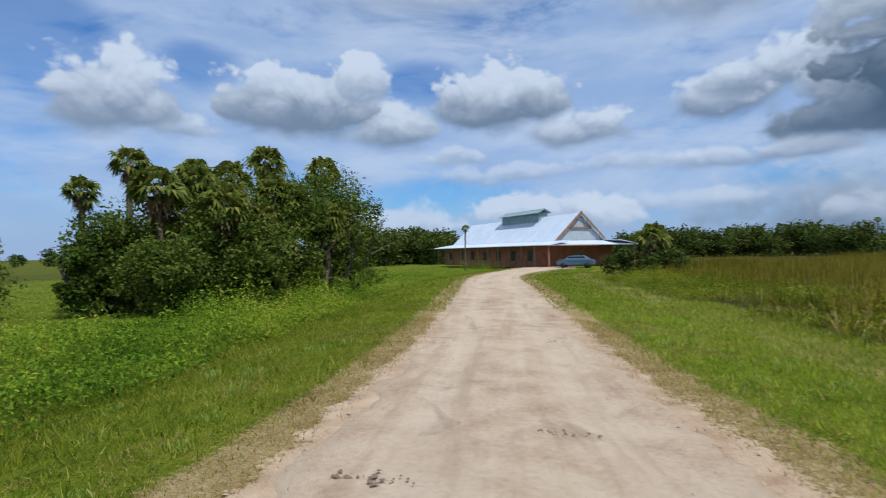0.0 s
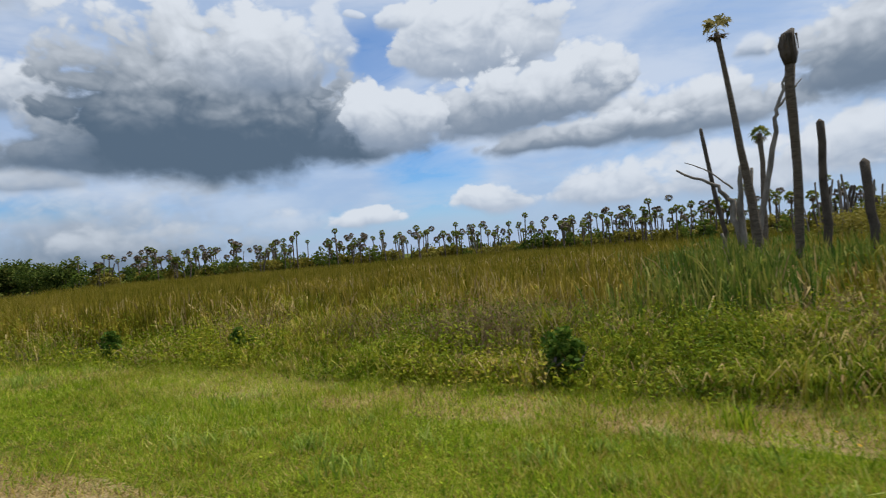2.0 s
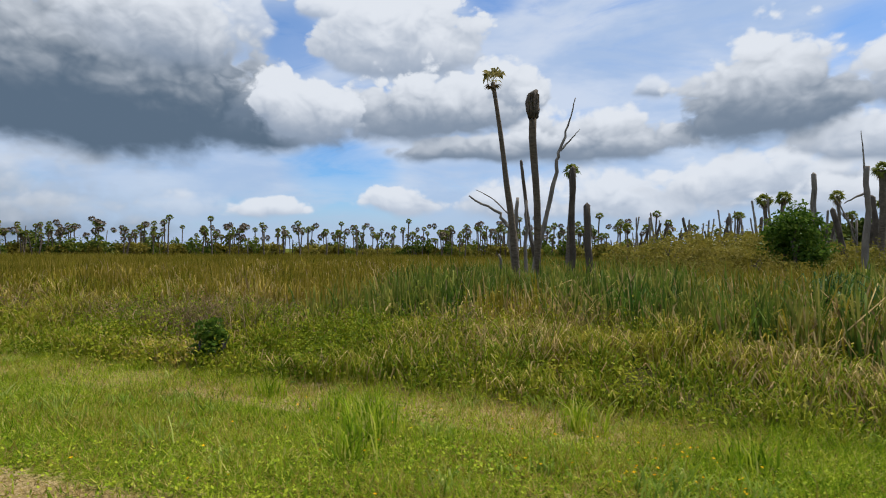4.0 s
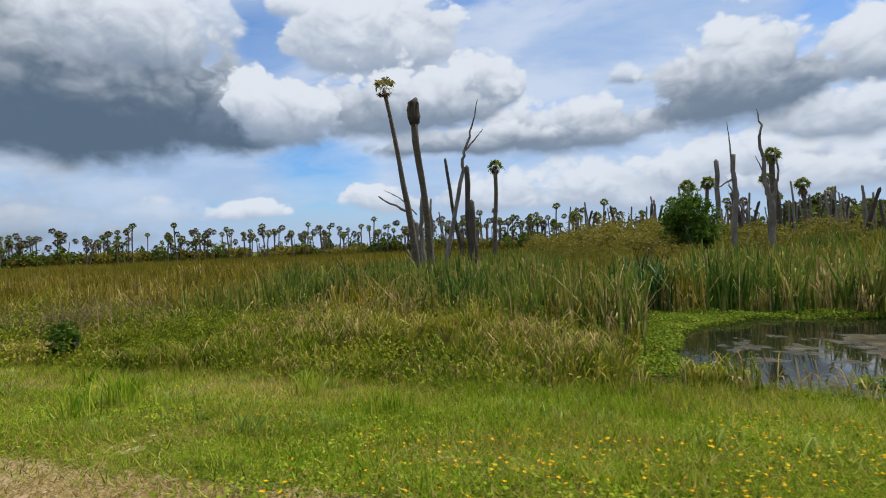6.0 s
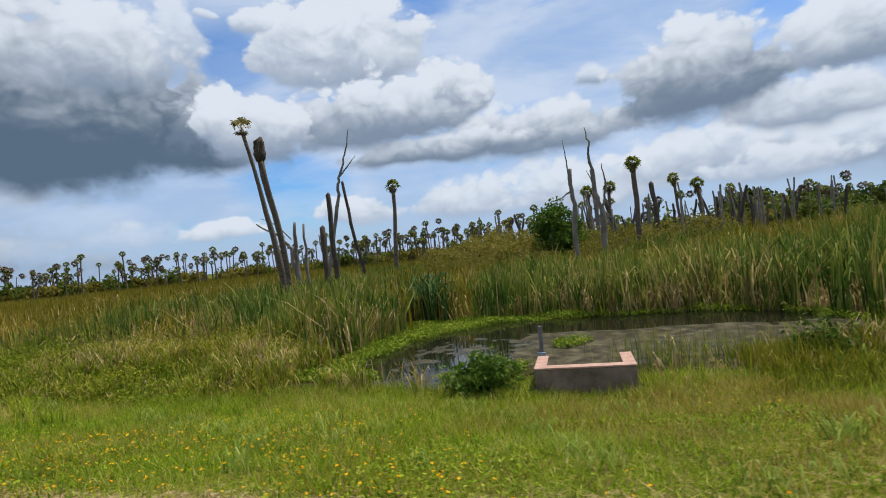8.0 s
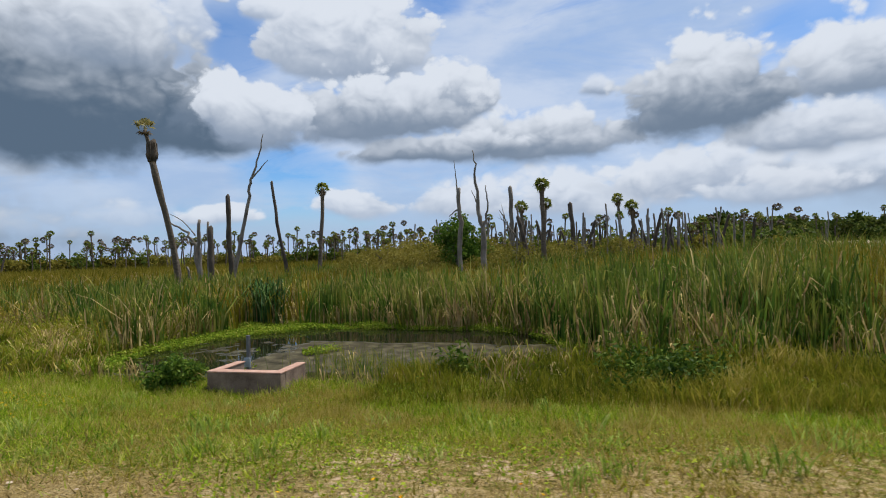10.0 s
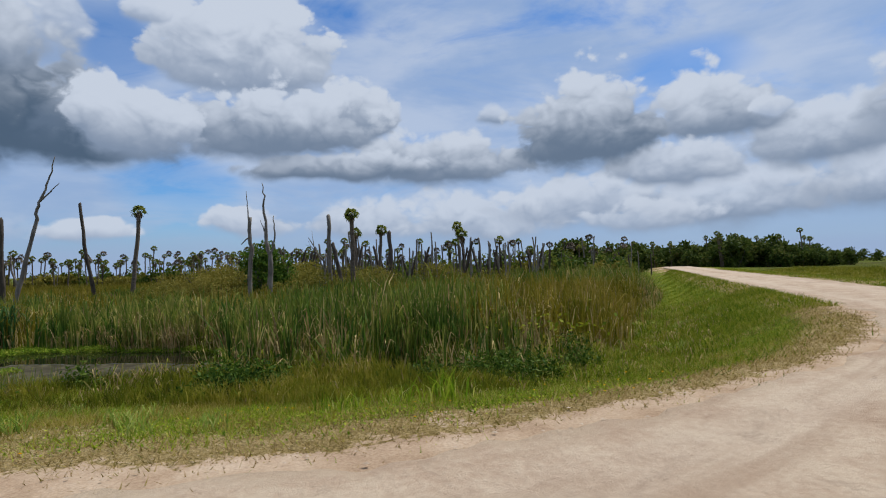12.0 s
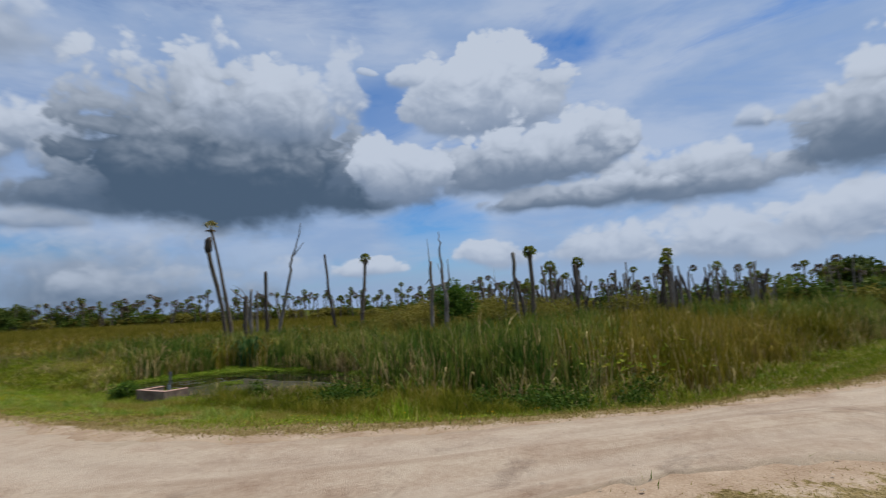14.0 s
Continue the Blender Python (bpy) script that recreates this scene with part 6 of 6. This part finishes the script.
# ---- the concrete outlet box at the pond ----
def build_outlet():
    root = thing("outlet_box", "U-shaped concrete outlet box with a faded red cap", "concrete box", at=(8.1, -16.83, -0.85))
    root.rotation_euler = (0, 0, radians(4))
    part("front_wall", bevelled("front_wall", [((0, -0.7, -0.5), (0.16, 0.7, 0.42))], M_CONCRETE, 0.012, 0.008, 1), root)
    part("side_wall", bevelled("side_wall", [((0.162, -0.7, -0.5), (0.85, -0.54, 0.418))], M_CONCRETE, 0.012, 0.008, 2), root)
    part("side_wall", bevelled("side_wall", [((0.162, 0.54, -0.5), (0.85, 0.7, 0.418))], M_CONCRETE, 0.012, 0.008, 3), root)
    part("cap", bevelled("cap", [((-0.004, -0.704, 0.42), (0.17, 0.704, 0.447))], M_CAP, 0.008, 0.006, 4), root, "faded red worn cap")
    part("cap", bevelled("cap", [((0.173, -0.704, 0.418), (0.855, -0.53, 0.445))], M_CAP, 0.008, 0.006, 5), root, "faded red worn cap")
    part("cap", bevelled("cap", [((0.173, 0.53, 0.418), (0.855, 0.704, 0.445))], M_CAP, 0.008, 0.006, 6), root, "faded red worn cap")
    post = thing("gauge_post", "dark steel post with a pale bracket in the pond", "post", at=(9.2, -16.1, -1.0))
    part("post", bevelled("post", [((-0.03, -0.03, 0), (0.03, 0.03, 1.02))], M_STEEL, 0.006), post)
    part("bracket", bevelled("bracket", [((-0.06, -0.07, 0.42), (-0.032, 0.07, 0.6))], M_PALE_STEEL, 0.004), post, "pale galvanised bracket")


build_outlet()


# ---- the barn ----
def build_barn():
    root = thing("barn", "long low brick barn with a steep white metal roof", "barn", at=(-0.3, 74.3, -0.9))
    root.rotation_euler = (0, 0, math.atan2(24.6, -19.2))          # x runs along the ridge, away from the gable
    L = 31.0
    ridge, mid_z, eave = 7.1, 3.5, 2.95

    def sheet(name, quads, mat, thick=0.08, label="", parent=root):
        """Plates with thickness, each from four corners."""
        bm = bmesh.new()
        for q in quads:
            q = [Vector(p) for p in q]
            nrm = (q[1] - q[0]).cross(q[3] - q[0]).normalized() * thick
            vs = [bm.verts.new(p) for p in q] + [bm.verts.new(p - nrm) for p in q]
            for f in ((0, 1, 2, 3), (7, 6, 5, 4), (0, 4, 5, 1), (1, 5, 6, 2), (2, 6, 7, 3), (3, 7, 4, 0)):
                bm.faces.new([vs[i] for i in f])
        bmesh.ops.recalc_face_normals(bm, faces=bm.faces[:])
        me = bpy.data.meshes.new(name)
        bm.to_mesh(me)
        bm.free()
        me.materials.append(mat)
        return part(name, me, parent, label)

    for s in (-1, 1):
        roof = sheet("roof", [[(-0.5, 0, ridge), (L, 0, ridge), (L, s * 3.9, mid_z), (-0.5, s * 3.9, mid_z)]], M_TIN, 0.09, "steep white metal roof slope")
        # standing seams
        bm_boxes = []
        for i in range(22):
            x = 0.3 + i * 1.4
            bm_boxes.append([(x, 0, ridge + 0.012), (x + 0.07, 0, ridge + 0.012), (x + 0.07, s * 3.9, mid_z + 0.05), (x, s * 3.9, mid_z + 0.05)])
        sheet("seams", bm_boxes, M_TIN, 0.05, "raised roof seams", roof)
        sheet("porch_roof", [[(-3.4, s * 3.8, mid_z), (L + 2, s * 3.8, mid_z), (L + 2, s * 7.0, eave), (-3.4, s * 7.0, eave)]], M_TIN, 0.08, "low white porch roof")
    sheet("porch_roof", [[(-0.3, -3.8, mid_z), (-0.3, 3.8, mid_z), (-3.4, 7.0, eave), (-3.4, -7.0, eave)]], M_TIN, 0.08, "low white porch roof")
    # gable end with a louvred opening
    bm = bmesh.new()
    pts = [(-0.12, -3.8, mid_z), (-0.12, 3.8, mid_z), (-0.12, 0, ridge - 0.1)]
    a, b = [bm.verts.new(p) for p in pts], [bm.verts.new((p[0] + 0.15, p[1], p[2])) for p in pts]
    bm.faces.new(a), bm.faces.new(b[::-1])
    for i in range(3):
        bm.faces.new((a[i], b[i], b[(i + 1) % 3], a[(i + 1) % 3]))
    bmesh.ops.recalc_face_normals(bm, faces=bm.faces[:])
    me = bpy.data.meshes.new("gable")
    bm.to_mesh(me)
    bm.free()
    me.materials.append(M_BOARD)
    gable = part("gable", me, root, "grey boarded gable end")
    part("beam", bevelled("beam", [((-0.3, -1.9, 5.05), (-0.13, 1.9, 5.3))], M_TIMBER, 0.02), gable, "brown timber beam")
    for s in (-1, 1):
        sheet("bargeboard", [[(-0.52, 0, ridge + 0.05), (-0.35, 0, ridge + 0.05), (-0.35, s * 3.95, mid_z + 0.05), (-0.52, s * 3.95, mid_z + 0.05)]], M_TIMBER, 0.3, "brown timber bargeboard")
        part("wall", bevelled("wall", [((0.2, s * 5.4 - 0.15, 0), (L, s * 5.4 + 0.15, 2.9))], M_BRICK, 0.02), root, "red brick side wall")
        for i in range(12):
            part("post", bevelled("post", [((-3.0 + i * 3.1, s * 6.7 - 0.09, 0), (-2.82 + i * 3.1, s * 6.7 + 0.09, 2.9))], M_TIMBER, 0.01), root)
        for i in range(7):
            w = part("window", bevelled("window", [((2.4 + i * 4.2, s * 5.58 - 0.02, 0.9), (3.6 + i * 4.2, s * 5.58 + 0.02, 2.3))], M_DARKGLASS, 0.01), root)
            part("frame", bevelled("frame", [((2.3 + i * 4.2, s * 5.585 - 0.03, 0.8), (3.7 + i * 4.2, s * 5.585 + 0.03, 0.895)), ((2.3 + i * 4.2, s * 5.585 - 0.03, 2.305), (3.7 + i * 4.2, s * 5.585 + 0.03, 2.4))], M_TIMBER, 0.005), w)
    part("wall", bevelled("wall", [((0.05, -5.55, 0), (0.198, 5.55, 3.2))], M_BRICK, 0.02), root, "red brick end wall")
    part("door", bevelled("door", [((-0.02, -1.0, 0), (0.045, 1.0, 2.3))], M_TIMBER, 0.01), root, "brown timber door")
    # ridge monitor
    x0, x1, w, h0, h1 = 8.0, 18.5, 0.75, 6.1, 7.75
    mon = part("monitor", bevelled("monitor", [((x0, -w, h0), (x1, w, h1))], M_VERDI, 0.02), root, "green-grey louvred ridge monitor")
    for s in (-1, 1):
        for i in range(9):
            part("slat", bevelled("slat", [((x0 + 0.2 + i * 1.15, s * w - 0.04, 7.0), (x0 + 1.0 + i * 1.15, s * w + 0.04, 7.6))], M_VERDI, 0.01), mon)
        sheet("monitor_roof", [[(x0 - 0.5, 0, 8.3), (x1 + 0.4, 0, 8.3), (x1 + 0.4, s * 1.2, 7.7), (x0 - 0.5, s * 1.2, 7.7)]], M_VERDI, 0.07, "green-grey monitor roof", mon)


build_barn()


def build_car():
    root = thing("car", "pale blue parked car in front of the barn", "car", at=(-0.6, 66.0, gz(-0.6, 66.0)))
    root.rotation_euler = (0, 0, radians(-8))
    bm = bmesh.new()
    prof = [(-2.1, 0.35), (-2.15, 0.75), (-1.9, 0.95), (-1.2, 1.0), (-0.65, 1.42), (0.9, 1.45), (1.6, 1.0), (2.05, 0.92), (2.15, 0.6), (2.1, 0.35)]
    a = [bm.verts.new((x, -0.82 if z < 1.1 else -0.66, z)) for x, z in prof]
    b = [bm.verts.new((x, 0.82 if z < 1.1 else 0.66, z)) for x, z in prof]
    bm.faces.new(a), bm.faces.new(b[::-1])
    for i in range(len(prof)):
        j = (i + 1) % len(prof)
        bm.faces.new((a[i], b[i], b[j], a[j]))
    bmesh.ops.recalc_face_normals(bm, faces=bm.faces[:])
    bmesh.ops.bevel(bm, geom=bm.edges[:], offset=0.05, segments=2, affect="EDGES")
    me = bpy.data.meshes.new("body")
    bm.to_mesh(me)
    bm.free()
    me.materials.append(M_CARPAINT)
    part("body", me, root)
    for s in (-1, 1):
        part("window", bevelled("window", [((-0.75, s * 0.74 - 0.03, 1.02), (1.1, s * 0.74 + 0.03, 1.33))], M_DARKGLASS, 0.01), root, "dark side window")
        for x in (-1.35, 1.35):
            me = join_tubes("wheel", [(np.array([(x, s * 0.85 - 0.1, 0.32), (x, s * 0.85 + 0.1, 0.32)]), [0.32, 0.32], 16, 0, None)], M_TYRE, False)
            part("wheel", me, root, "black tyre")


build_car()
